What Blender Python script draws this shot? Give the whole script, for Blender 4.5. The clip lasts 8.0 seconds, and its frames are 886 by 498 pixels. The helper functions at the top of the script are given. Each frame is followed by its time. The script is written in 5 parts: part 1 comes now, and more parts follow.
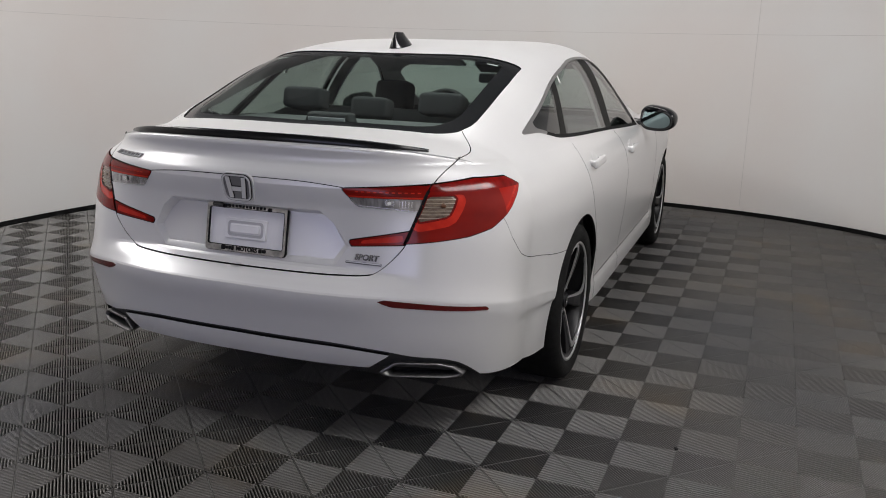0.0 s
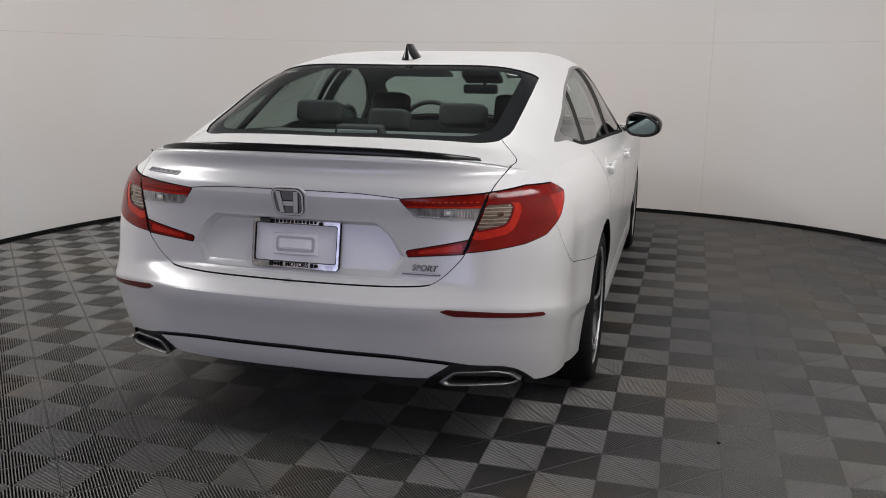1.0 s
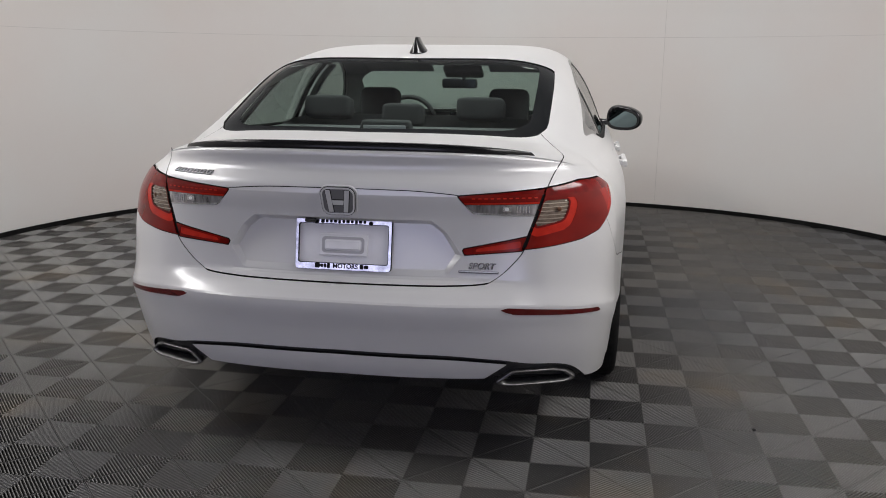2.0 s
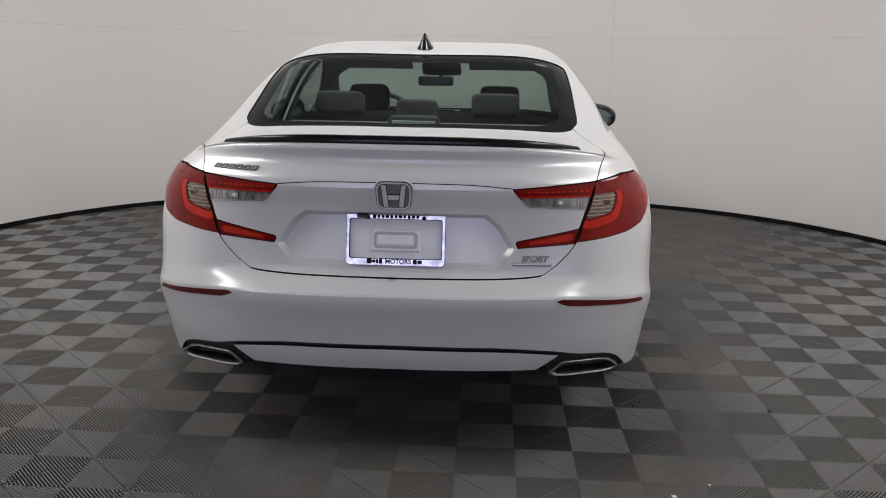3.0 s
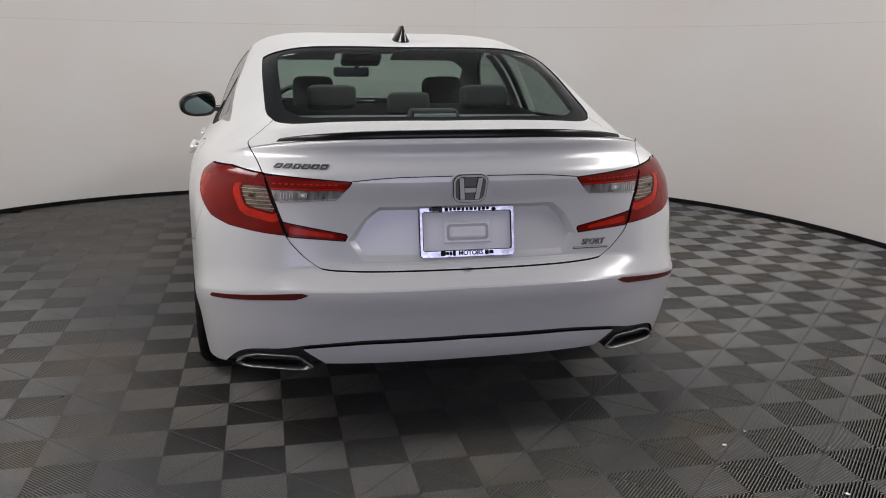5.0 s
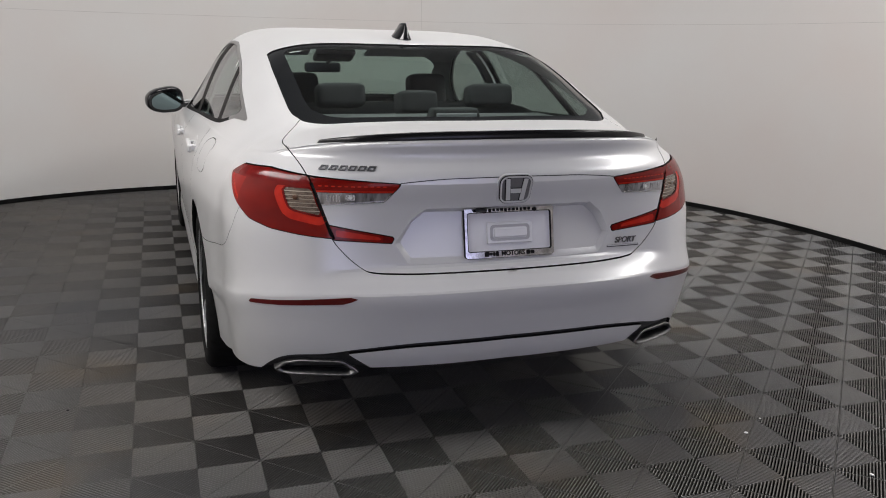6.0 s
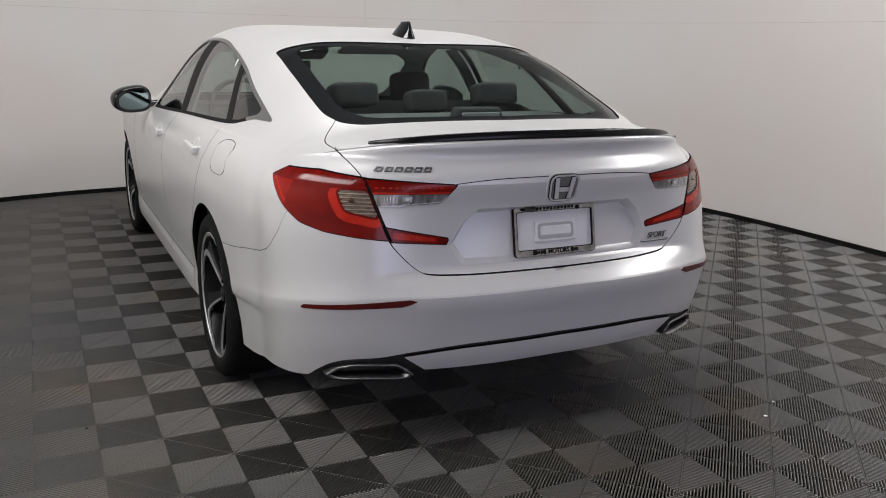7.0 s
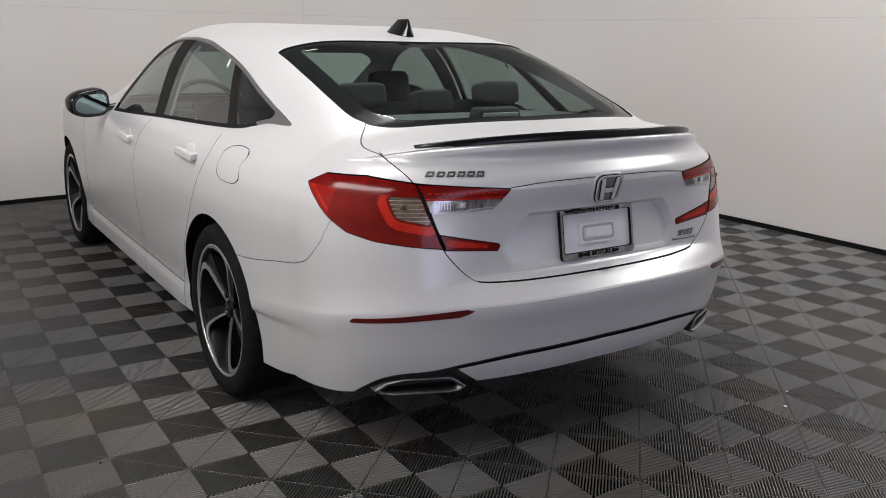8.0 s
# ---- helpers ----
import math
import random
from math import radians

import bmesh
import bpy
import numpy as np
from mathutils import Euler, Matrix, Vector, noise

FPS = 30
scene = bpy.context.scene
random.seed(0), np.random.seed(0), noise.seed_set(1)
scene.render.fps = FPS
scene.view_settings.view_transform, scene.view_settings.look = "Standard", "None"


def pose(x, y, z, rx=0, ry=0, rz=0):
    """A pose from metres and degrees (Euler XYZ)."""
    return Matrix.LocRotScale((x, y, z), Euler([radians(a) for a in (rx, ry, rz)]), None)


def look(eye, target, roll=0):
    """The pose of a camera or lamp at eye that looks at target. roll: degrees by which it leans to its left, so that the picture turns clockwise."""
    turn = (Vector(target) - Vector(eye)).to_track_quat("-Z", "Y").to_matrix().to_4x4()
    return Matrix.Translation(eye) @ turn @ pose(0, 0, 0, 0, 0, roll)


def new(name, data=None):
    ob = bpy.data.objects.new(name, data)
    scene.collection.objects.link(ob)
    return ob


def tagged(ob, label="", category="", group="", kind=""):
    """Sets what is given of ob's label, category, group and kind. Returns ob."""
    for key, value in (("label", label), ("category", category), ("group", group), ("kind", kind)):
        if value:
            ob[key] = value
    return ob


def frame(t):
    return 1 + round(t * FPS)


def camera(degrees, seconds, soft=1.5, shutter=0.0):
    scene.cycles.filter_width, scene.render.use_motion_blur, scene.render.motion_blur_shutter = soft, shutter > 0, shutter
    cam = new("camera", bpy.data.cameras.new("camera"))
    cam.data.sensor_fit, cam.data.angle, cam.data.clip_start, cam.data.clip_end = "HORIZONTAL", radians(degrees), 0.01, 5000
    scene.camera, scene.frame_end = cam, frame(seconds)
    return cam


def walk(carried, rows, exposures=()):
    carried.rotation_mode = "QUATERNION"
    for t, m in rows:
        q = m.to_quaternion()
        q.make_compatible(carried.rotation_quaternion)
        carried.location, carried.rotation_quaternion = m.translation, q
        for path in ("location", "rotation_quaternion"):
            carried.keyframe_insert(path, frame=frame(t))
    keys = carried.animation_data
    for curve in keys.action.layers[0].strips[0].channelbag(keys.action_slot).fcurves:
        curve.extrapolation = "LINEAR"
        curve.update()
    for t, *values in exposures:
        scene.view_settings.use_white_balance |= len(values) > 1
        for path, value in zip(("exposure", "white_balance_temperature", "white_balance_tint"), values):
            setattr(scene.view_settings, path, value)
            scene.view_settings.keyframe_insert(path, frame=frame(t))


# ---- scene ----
cam = camera(55.8, 8.0, 1.0)
PATH = [
    (0, (1.615, -2.387, 1.353), (0.907, -0.574, 0.89), 1.5),
    (0.5, (1.416, -2.495, 1.351), (0.792, -0.651, 0.892), 0.7),
    (1, (1.22, -2.538, 1.337), (0.68, -0.661, 0.906), 0.6),
    (1.5, (0.994, -2.543, 1.335), (0.553, -0.641, 0.899), 0.4),
    (3, (0.302, -2.649, 1.304), (0.194, -0.7, 0.868), 1.0),
    (3.5, (0.084, -2.625, 1.313), (0.093, -0.675, 0.87), 0.9),
    (4, (-0.147, -2.637, 1.305), (0.018, -0.694, 0.86), 0.7),
    (4.5, (-0.399, -2.674, 1.314), (-0.103, -0.748, 0.863), 0.4),
    (6, (-1.046, -2.515, 1.339), (-0.417, -0.677, 0.864), 1.2),
    (6.5, (-1.297, -2.467, 1.361), (-0.554, -0.672, 0.884), 1.1),
    (7, (-1.49, -2.332, 1.343), (-0.639, -0.587, 0.863), 1.4),
    (7.5, (-1.634, -2.151, 1.353), (-0.686, -0.457, 0.871), 1.8),
    (8, (-1.839, -2.022, 1.341), (-0.781, -0.395, 0.858), 1.1),
]
walk(cam, [(t, look(eye, target, roll)) for t, eye, target, roll in PATH])

# ---- light ----
world = bpy.data.worlds.new("studio_world")
world.use_nodes = True
world.node_tree.nodes["Background"].inputs[0].default_value = (0.75, 0.78, 0.82, 1)
world.node_tree.nodes["Background"].inputs[1].default_value = 0.01
scene.world = world
scene.view_settings.exposure = 0.0
LAMP_POWER = 88.0
BOX_POWER = 112.0
LAMP_TILT = 49.0
LAMP_TINT = (1.0, 0.978, 0.975)


def area_lamp(name, x, y, z, sx, sy, power, tint=LAMP_TINT):
    data = bpy.data.lights.new(name, "AREA")
    data.shape, data.size, data.size_y = "RECTANGLE", sx, sy
    data.energy, data.color = power, tint
    ob = new(name, data)
    ob.matrix_world = pose(x, y, z)
    return ob


# ---- materials ----
def shader(name, base, rough=0.5, metal=0.0, coat=0.0, spec=0.5):
    m = bpy.data.materials.new(name)
    m.use_nodes = True
    b = m.node_tree.nodes["Principled BSDF"]
    b.inputs["Base Color"].default_value = (*base, 1)
    b.inputs["Roughness"].default_value = rough
    b.inputs["Metallic"].default_value = metal
    b.inputs["Coat Weight"].default_value = coat
    b.inputs["Coat Roughness"].default_value = 0.03
    b.inputs["Specular IOR Level"].default_value = spec
    return m


def vary(m, scale, low, high, detail=4.0, stretch=(1, 1, 1), bump=0.0, bump_scale=200.0, rough=None):
    """Two scales of variation: broad stains in the colour, fine relief in the bump."""
    t, b = m.node_tree, m.node_tree.nodes["Principled BSDF"]
    co = t.nodes.new("ShaderNodeTexCoord")
    mp = t.nodes.new("ShaderNodeMapping")
    mp.inputs["Scale"].default_value = stretch
    t.links.new(co.outputs["Object"], mp.inputs[0])
    n = t.nodes.new("ShaderNodeTexNoise")
    n.inputs["Scale"].default_value, n.inputs["Detail"].default_value = scale, detail
    t.links.new(mp.outputs[0], n.inputs["Vector"])
    r = t.nodes.new("ShaderNodeValToRGB")
    r.color_ramp.elements[0].position, r.color_ramp.elements[1].position = 0.3, 0.7
    r.color_ramp.elements[0].color, r.color_ramp.elements[1].color = (*low, 1), (*high, 1)
    t.links.new(n.outputs[0], r.inputs[0])
    t.links.new(r.outputs[0], b.inputs["Base Color"])
    if rough:
        q = t.nodes.new("ShaderNodeMapRange")
        q.inputs[3].default_value, q.inputs[4].default_value = rough
        t.links.new(n.outputs[0], q.inputs[0])
        t.links.new(q.outputs[0], b.inputs["Roughness"])
    if bump:
        f = t.nodes.new("ShaderNodeTexNoise")
        f.inputs["Scale"].default_value, f.inputs["Detail"].default_value = bump_scale, 3
        t.links.new(mp.outputs[0], f.inputs["Vector"])
        u = t.nodes.new("ShaderNodeBump")
        u.inputs["Strength"].default_value, u.inputs["Distance"].default_value = bump, 0.002
        t.links.new(f.outputs[0], u.inputs["Height"])
        t.links.new(u.outputs[0], b.inputs["Normal"])
    return m


def clear(name, tint, gloss=1.0, least=0.045):
    """Thin glass: tinted see-through, with mirror gloss by Fresnel."""
    m = bpy.data.materials.new(name)
    m.use_nodes = True
    t = m.node_tree
    t.nodes.clear()
    out, mix = t.nodes.new("ShaderNodeOutputMaterial"), t.nodes.new("ShaderNodeMixShader")
    see, shine, face = t.nodes.new("ShaderNodeBsdfTransparent"), t.nodes.new("ShaderNodeBsdfGlossy"), t.nodes.new("ShaderNodeLayerWeight")
    see.inputs[0].default_value = (*tint, 1)
    shine.inputs[0].default_value = (gloss, gloss, gloss, 1)
    shine.inputs["Roughness"].default_value = 0.015
    face.inputs["Blend"].default_value = 0.5
    steep, bend = t.nodes.new("ShaderNodeMath"), t.nodes.new("ShaderNodeMath")
    steep.operation, steep.inputs[1].default_value = "POWER", 4.0
    bend.operation, bend.inputs[1].default_value, bend.inputs[2].default_value = "MULTIPLY_ADD", 0.7, least
    t.links.new(face.outputs["Facing"], steep.inputs[0])
    t.links.new(steep.outputs[0], bend.inputs[0])
    t.links.new(bend.outputs[0], mix.inputs[0])
    t.links.new(see.outputs[0], mix.inputs[1])
    t.links.new(shine.outputs[0], mix.inputs[2])
    t.links.new(mix.outputs[0], out.inputs[0])
    return m


PAINT = vary(shader("white_pearl_paint", (0.64, 0.64, 0.64), 0.3, 0.0, 1.0), 3.0, (0.55, 0.548, 0.55), (0.575, 0.575, 0.575))
PAINT.node_tree.nodes["Principled BSDF"].inputs["Coat Roughness"].default_value = 0.28
PAINT.node_tree.nodes["Principled BSDF"].inputs["Coat IOR"].default_value = 1.7
BLACK = vary(shader("black_plastic", (0.02, 0.02, 0.02), 0.45), 30, (0.012, 0.012, 0.013), (0.024, 0.024, 0.025), bump=0.3, bump_scale=600)
GLOSS_BLACK = shader("gloss_black", (0.006, 0.006, 0.007), 0.12, 0, 0.1)
SPOILER_BLACK = shader("spoiler_black", (0.005, 0.005, 0.006), 0.2, spec=0.25)
# black of real rubber seals, also painted as shade in gaps and hollows
SEAL_SHADE = shader("rubber_seal_and_shade", (0.006, 0.006, 0.006), 0.8, spec=0.2)
DARK_CHROME = shader("dark_chrome", (0.4, 0.395, 0.39), 0.32, 0.9)
PILLAR_BLACK = shader("black_pillar_film", (0.011, 0.011, 0.0105), 0.5, spec=0.06)
FRAME_CHROME = vary(shader("worn_frame_chrome", (0.4, 0.4, 0.41), 0.13, 1.0), 40, (0.25, 0.25, 0.26), (0.5, 0.5, 0.51))
CHROME = shader("chrome", (0.34, 0.34, 0.35), 0.16, 1.0)
BADGE_CHROME = shader("badge_chrome", (0.78, 0.78, 0.79), 0.22, 0.4)
BADGE_FIELD = shader("badge_field_metal", (0.3, 0.3, 0.31), 0.25, 0.6)
SATIN = vary(shader("satin_steel", (0.3, 0.3, 0.305), 0.45, 1.0), 50, (0.15, 0.15, 0.155), (0.24, 0.237, 0.235))
RED = vary(shader("red_lens", (0.18, 0.005, 0.004), 0.14, 0, 0.0, 0.25), 6, (0.125, 0.0035, 0.0022), (0.22, 0.007, 0.0035), detail=2, stretch=(1, 1, 2))
RED_BRIGHT = vary(shader("bright_red_lens", (0.3, 0.01, 0.006), 0.14, 0, 0.0, 0.25), 6, (0.24, 0.008, 0.004), (0.36, 0.012, 0.006), detail=2)
RED_DEEP = vary(shader("deep_red_lens", (0.12, 0.004, 0.004), 0.14, 0, 0.0, 0.25), 12, (0.10, 0.003, 0.002), (0.18, 0.005, 0.004), detail=2, stretch=(3, 3, 1))
WARM_SILVER = shader("warm_reflector", (0.36, 0.31, 0.25), 0.35, 0.6)
SILVER = shader("silver_reflector", (0.6, 0.6, 0.6), 0.25, 0.8)
AMBER_LENS = vary(shader("amber_tinted_lens", (0.15, 0.11, 0.08), 0.25, 0.3, 0.8), 60, (0.09, 0.06, 0.045), (0.24, 0.18, 0.13), detail=2, stretch=(1, 1, 3))
RED_DARK = shader("dark_red_lens", (0.085, 0.004, 0.004), 0.15, 0, 0.3)
RED_GUIDE = vary(shader("red_light_guide", (0.5, 0.02, 0.01), 0.16, 0, 0.0, 0.25), 30, (0.38, 0.013, 0.006), (0.52, 0.024, 0.011), detail=2)
CLEAR_LENS = vary(shader("clear_lens", (0.5, 0.5, 0.5), 0.14, 0.7, 0.6), 70, (0.2, 0.19, 0.19), (0.52, 0.51, 0.52), detail=2, stretch=(1, 1, 0.2))
LENS_EDGE = shader("lens_edge", (0.012, 0.003, 0.003), 0.6, spec=0.1)
GLASS = clear("green_tinted_glass", (0.60, 0.71, 0.67), 0.8)
PRIVACY = clear("side_glass", (0.5, 0.56, 0.53), 1.0, 0.09)
FRIT = shader("black_glass_band", (0.008, 0.009, 0.01), 0.1, 0, 0, 0.3)
TYRE = vary(shader("tyre_rubber", (0.008, 0.008, 0.008), 0.85, spec=0.15), 40, (0.005, 0.005, 0.005), (0.01, 0.01, 0.01), bump=0.4, bump_scale=300)
ALLOY = shader("machined_alloy", (0.62, 0.62, 0.63), 0.34, 0.85)
ALLOY_BLACK = shader("black_alloy", (0.007, 0.007, 0.008), 0.32, spec=0.22)
IRON = shader("brake_iron", (0.07, 0.068, 0.065), 0.4, 0.9)
FABRIC = vary(shader("black_seat_cloth", (0.02, 0.02, 0.021), 0.85), 20, (0.02, 0.02, 0.021), (0.034, 0.034, 0.036), bump=0.5, bump_scale=500)
SHELF_CLOTH = vary(shader("grey_shelf_cloth", (0.09, 0.09, 0.09), 0.9), 30, (0.075, 0.077, 0.078), (0.11, 0.112, 0.112), bump=0.4, bump_scale=500)
LINER = vary(shader("grey_headliner", (0.4, 0.4, 0.39), 0.9), 12, (0.37, 0.37, 0.36), (0.43, 0.43, 0.42))
MIRROR = shader("tinted_mirror", (0.17, 0.22, 0.225), 0.03, 1.0)
WHITE_PLASTIC = vary(shader("white_plate_blank", (0.72, 0.72, 0.74), 0.35), 15, (0.68, 0.68, 0.7), (0.74, 0.74, 0.76))
GROOVE_LENS_GREY = shader("groove_shade_lens_grey", (0.4, 0.4, 0.42), 0.5)
AMBER = shader("amber_bulb", (0.10, 0.045, 0.022), 0.3)
INK = shader("black_ink", (0.008, 0.008, 0.009), 0.6, spec=0.1)
NAME_METAL = shader("dark_name_metal", (0.09, 0.09, 0.095), 0.4, 0.5)
STICKER = shader("white_sticker", (0.7, 0.7, 0.68), 0.5)
WALL = vary(shader("white_wall_paint", (0.62, 0.6, 0.58), 0.62, spec=0.3), 0.7, (0.635, 0.588, 0.556), (0.642, 0.638, 0.62), detail=6, bump=0.15, bump_scale=60)
JOINT = vary(shader("joint_filler", (0.5, 0.48, 0.46), 0.7, spec=0.2), 6, (0.44, 0.42, 0.4), (0.56, 0.54, 0.52))
CEILING = vary(shader("grey_hall_paint", (0.3, 0.3, 0.3), 0.8), 2, (0.27, 0.27, 0.27), (0.33, 0.33, 0.33))
BASE_BLACK = vary(shader("black_base_band", (0.01, 0.01, 0.01), 0.9, spec=0.05), 8, (0.006, 0.006, 0.006), (0.014, 0.014, 0.014))
SUBFLOOR = vary(shader("dark_subfloor", (0.005, 0.005, 0.005), 0.9, spec=0.1), 5, (0.003, 0.003, 0.003), (0.007, 0.007, 0.007))
LAMP_GLOW = bpy.data.materials.new("lamp_diffuser")
LAMP_GLOW.use_nodes = True
LAMP_GLOW.node_tree.nodes["Principled BSDF"].inputs["Emission Color"].default_value = (1, 0.97, 0.94, 1)
LAMP_GLOW.node_tree.nodes["Principled BSDF"].inputs["Emission Strength"].default_value = 3.0


# bluish emission of the glow panel added behind the camera
DAYLIGHT_GLOW = bpy.data.materials.new("daylight_glow_panel")
DAYLIGHT_GLOW.use_nodes = True
DAYLIGHT_GLOW.node_tree.nodes["Principled BSDF"].inputs["Emission Color"].default_value = (0.6, 0.62, 1, 1)
DAYLIGHT_GLOW.node_tree.nodes["Principled BSDF"].inputs["Emission Strength"].default_value = 2.3


def tile_material():
    """Grey moulded plastic, each tile a little different, with worn brownish dust and scuffs across tiles."""
    m = shader("grey_floor_tile", (0.06, 0.06, 0.06), 0.5, spec=1.0)
    t, b = m.node_tree, m.node_tree.nodes["Principled BSDF"]
    info, geo = t.nodes.new("ShaderNodeObjectInfo"), t.nodes.new("ShaderNodeNewGeometry")
    tone = t.nodes.new("ShaderNodeMapRange")
    tone.inputs[3].default_value, tone.inputs[4].default_value = 0.92, 1.06
    t.links.new(info.outputs["Random"], tone.inputs[0])
    n = t.nodes.new("ShaderNodeTexNoise")
    n.inputs["Scale"].default_value, n.inputs["Detail"].default_value = 0.8, 6
    t.links.new(geo.outputs["Position"], n.inputs["Vector"])
    r = t.nodes.new("ShaderNodeValToRGB")
    r.color_ramp.elements[0].position, r.color_ramp.elements[1].position = 0.35, 0.68
    r.color_ramp.elements[0].color, r.color_ramp.elements[1].color = (0.05, 0.05, 0.051, 1), (0.082, 0.076, 0.066, 1)
    t.links.new(n.outputs[0], r.inputs[0])
    rust, patch, stain = t.nodes.new("ShaderNodeTexNoise"), t.nodes.new("ShaderNodeMapRange"), t.nodes.new("ShaderNodeMix")
    rust.inputs["Scale"].default_value, rust.inputs["Detail"].default_value = 1.7, 5
    patch.inputs[1].default_value, patch.inputs[2].default_value, patch.inputs[4].default_value = 0.58, 0.72, 0.75
    t.links.new(geo.outputs["Position"], rust.inputs["Vector"])
    t.links.new(rust.outputs[0], patch.inputs[0])
    stain.data_type = "RGBA"
    stain.inputs[7].default_value = (0.1, 0.077, 0.05, 1)
    t.links.new(patch.outputs[0], stain.inputs[0])
    t.links.new(r.outputs[0], stain.inputs[6])
    mul = t.nodes.new("ShaderNodeMix")
    mul.data_type, mul.blend_type = "RGBA", "MULTIPLY"
    mul.inputs[0].default_value = 1.0
    t.links.new(stain.outputs[2], mul.inputs[6])
    t.links.new(tone.outputs[0], mul.inputs[7])
    t.links.new(mul.outputs[2], b.inputs["Base Color"])
    f = t.nodes.new("ShaderNodeTexNoise")
    f.inputs["Scale"].default_value = 25
    t.links.new(geo.outputs["Position"], f.inputs["Vector"])
    q = t.nodes.new("ShaderNodeMapRange")
    q.inputs[3].default_value, q.inputs[4].default_value = 0.3, 0.46
    t.links.new(f.outputs[0], q.inputs[0])
    t.links.new(q.outputs[0], b.inputs["Roughness"])
    return m


TILE = tile_material()


# ---- building helpers ----
def part(name, shape, material, parent=None, label="", smooth=False):
    """Links a bmesh, or (vertices, faces), as one mesh object."""
    me = bpy.data.meshes.new(name)
    if isinstance(shape, tuple):
        me.from_pydata(shape[0], [], shape[1])
    else:
        shape.to_mesh(me)
        shape.free()
    me.materials.append(material)
    if smooth:
        me.polygons.foreach_set("use_smooth", [True] * len(me.polygons))
    ob = new(name, me)
    if parent:
        ob.parent = parent
    if label:
        tagged(ob, label)
    return ob


def box(bm, m, sx, sy, sz, bevel=0.0, segments=2):
    made = bmesh.ops.create_cube(bm, size=1, matrix=m @ Matrix.Diagonal((sx, sy, sz, 1)))["verts"]
    if bevel:
        edges = {e for v in made for e in v.link_edges}
        bmesh.ops.bevel(bm, geom=list(edges), offset=bevel, segments=segments, profile=0.5, affect="EDGES")
    return bm


def one_box(m, sx, sy, sz, bevel=0.0, segments=2):
    return box(bmesh.new(), m, sx, sy, sz, bevel, segments)


def rod(bm, m, r1, r2, depth, sides=24):
    bmesh.ops.create_cone(bm, cap_ends=True, segments=sides, radius1=r1, radius2=r2, depth=depth, matrix=m)
    return bm


def lathe(profile, sides=48):
    """A ring body turned about the x axis; profile of (x, radius), closed."""
    n, vs, fs = len(profile), [], []
    for i in range(sides):
        a = 2 * math.pi * i / sides
        vs += [(x, r * math.sin(a), r * math.cos(a)) for x, r in profile]
    for i in range(sides):
        for j in range(n):
            k = (j + 1) % n
            fs.append((i * n + j, i * n + k, (i + 1) % sides * n + k, (i + 1) % sides * n + j))
    return vs, fs


def tube(points, radius, sides=8, closed=False):
    """A round bar along points; radius may vary from point to point."""
    pts = [Vector(p) for p in points]
    n, vs, fs = len(pts), [], []
    for i, p in enumerate(pts):
        a, b = pts[i - 1 if i or closed else 0], pts[(i + 1) % n if closed or i < n - 1 else i]
        d = (b - a).normalized()
        up = Vector((0, 0, 1)) if abs(d.z) < 0.9 else Vector((0, 1, 0))
        s = d.cross(up).normalized()
        w = s.cross(d)
        r = radius[i] if isinstance(radius, (list, tuple)) else radius
        vs += [tuple(p + r * (math.cos(q) * s + math.sin(q) * w)) for q in (2 * math.pi * j / sides for j in range(sides))]
    for i in range(n if closed else n - 1):
        for j in range(sides):
            fs.append((i * sides + j, (i + 1) % n * sides + j, (i + 1) % n * sides + (j + 1) % sides, i * sides + (j + 1) % sides))
    if not closed:
        fs += [tuple(range(sides))[::-1], tuple((n - 1) * sides + j for j in range(sides))]
    return vs, fs


def thing(name, label, category, m=None, group="", kind=""):
    ob = new(name)
    ob.empty_display_size = 0.1
    if m:
        ob.matrix_world = m
    return tagged(ob, label, category, group, kind)


def curve(xs, ys):
    """A smooth monotone curve through the given stations."""
    xs, ys = np.array(xs, float), np.array(ys, float)
    h = np.diff(xs)
    d = np.diff(ys) / h
    s = np.zeros(len(xs))
    s[0], s[-1] = d[0], d[-1]
    for i in range(1, len(xs) - 1):
        if d[i - 1] * d[i] > 0:
            a, b = 2 * h[i] + h[i - 1], h[i] + 2 * h[i - 1]
            s[i] = (a + b) / (a / d[i - 1] + b / d[i])

    def value(x):
        x = min(max(x, xs[0]), xs[-1])
        i = min(max(int(np.searchsorted(xs, x)) - 1, 0), len(h) - 1)
        t = (x - xs[i]) / h[i]
        return float((1 + 2 * t) * (1 - t) ** 2 * ys[i] + t * (1 - t) ** 2 * h[i] * s[i] + t * t * (3 - 2 * t) * ys[i + 1] + t * t * (t - 1) * h[i] * s[i + 1])
    return value


# ---- the booth: ribbed tile floor, curved wall, ceiling ----
MID_Y, HALF_X, HALF_Y, BACK_Y, WALL_H, BOOTH_H = 1.85, 3.63, 3.66, -4.6, 4.7, 2.45


def wall_line(grow=0.0):
    """The wall's line in plan: straight sides that run into one rounded end."""
    pts = [(HALF_X + grow, BACK_Y + 0.25 * i) for i in range(int((MID_Y - BACK_Y) / 0.25))]
    for i in range(73):
        a = math.pi * i / 72
        c, s = math.cos(a), math.sin(a)
        pts.append(((HALF_X + grow) * math.copysign(abs(c) ** 0.8, c), MID_Y + (HALF_Y + grow) * abs(s) ** 0.8))
    pts += [(-x, y) for x, y in pts[:int((MID_Y - BACK_Y) / 0.25)]][::-1]
    return pts


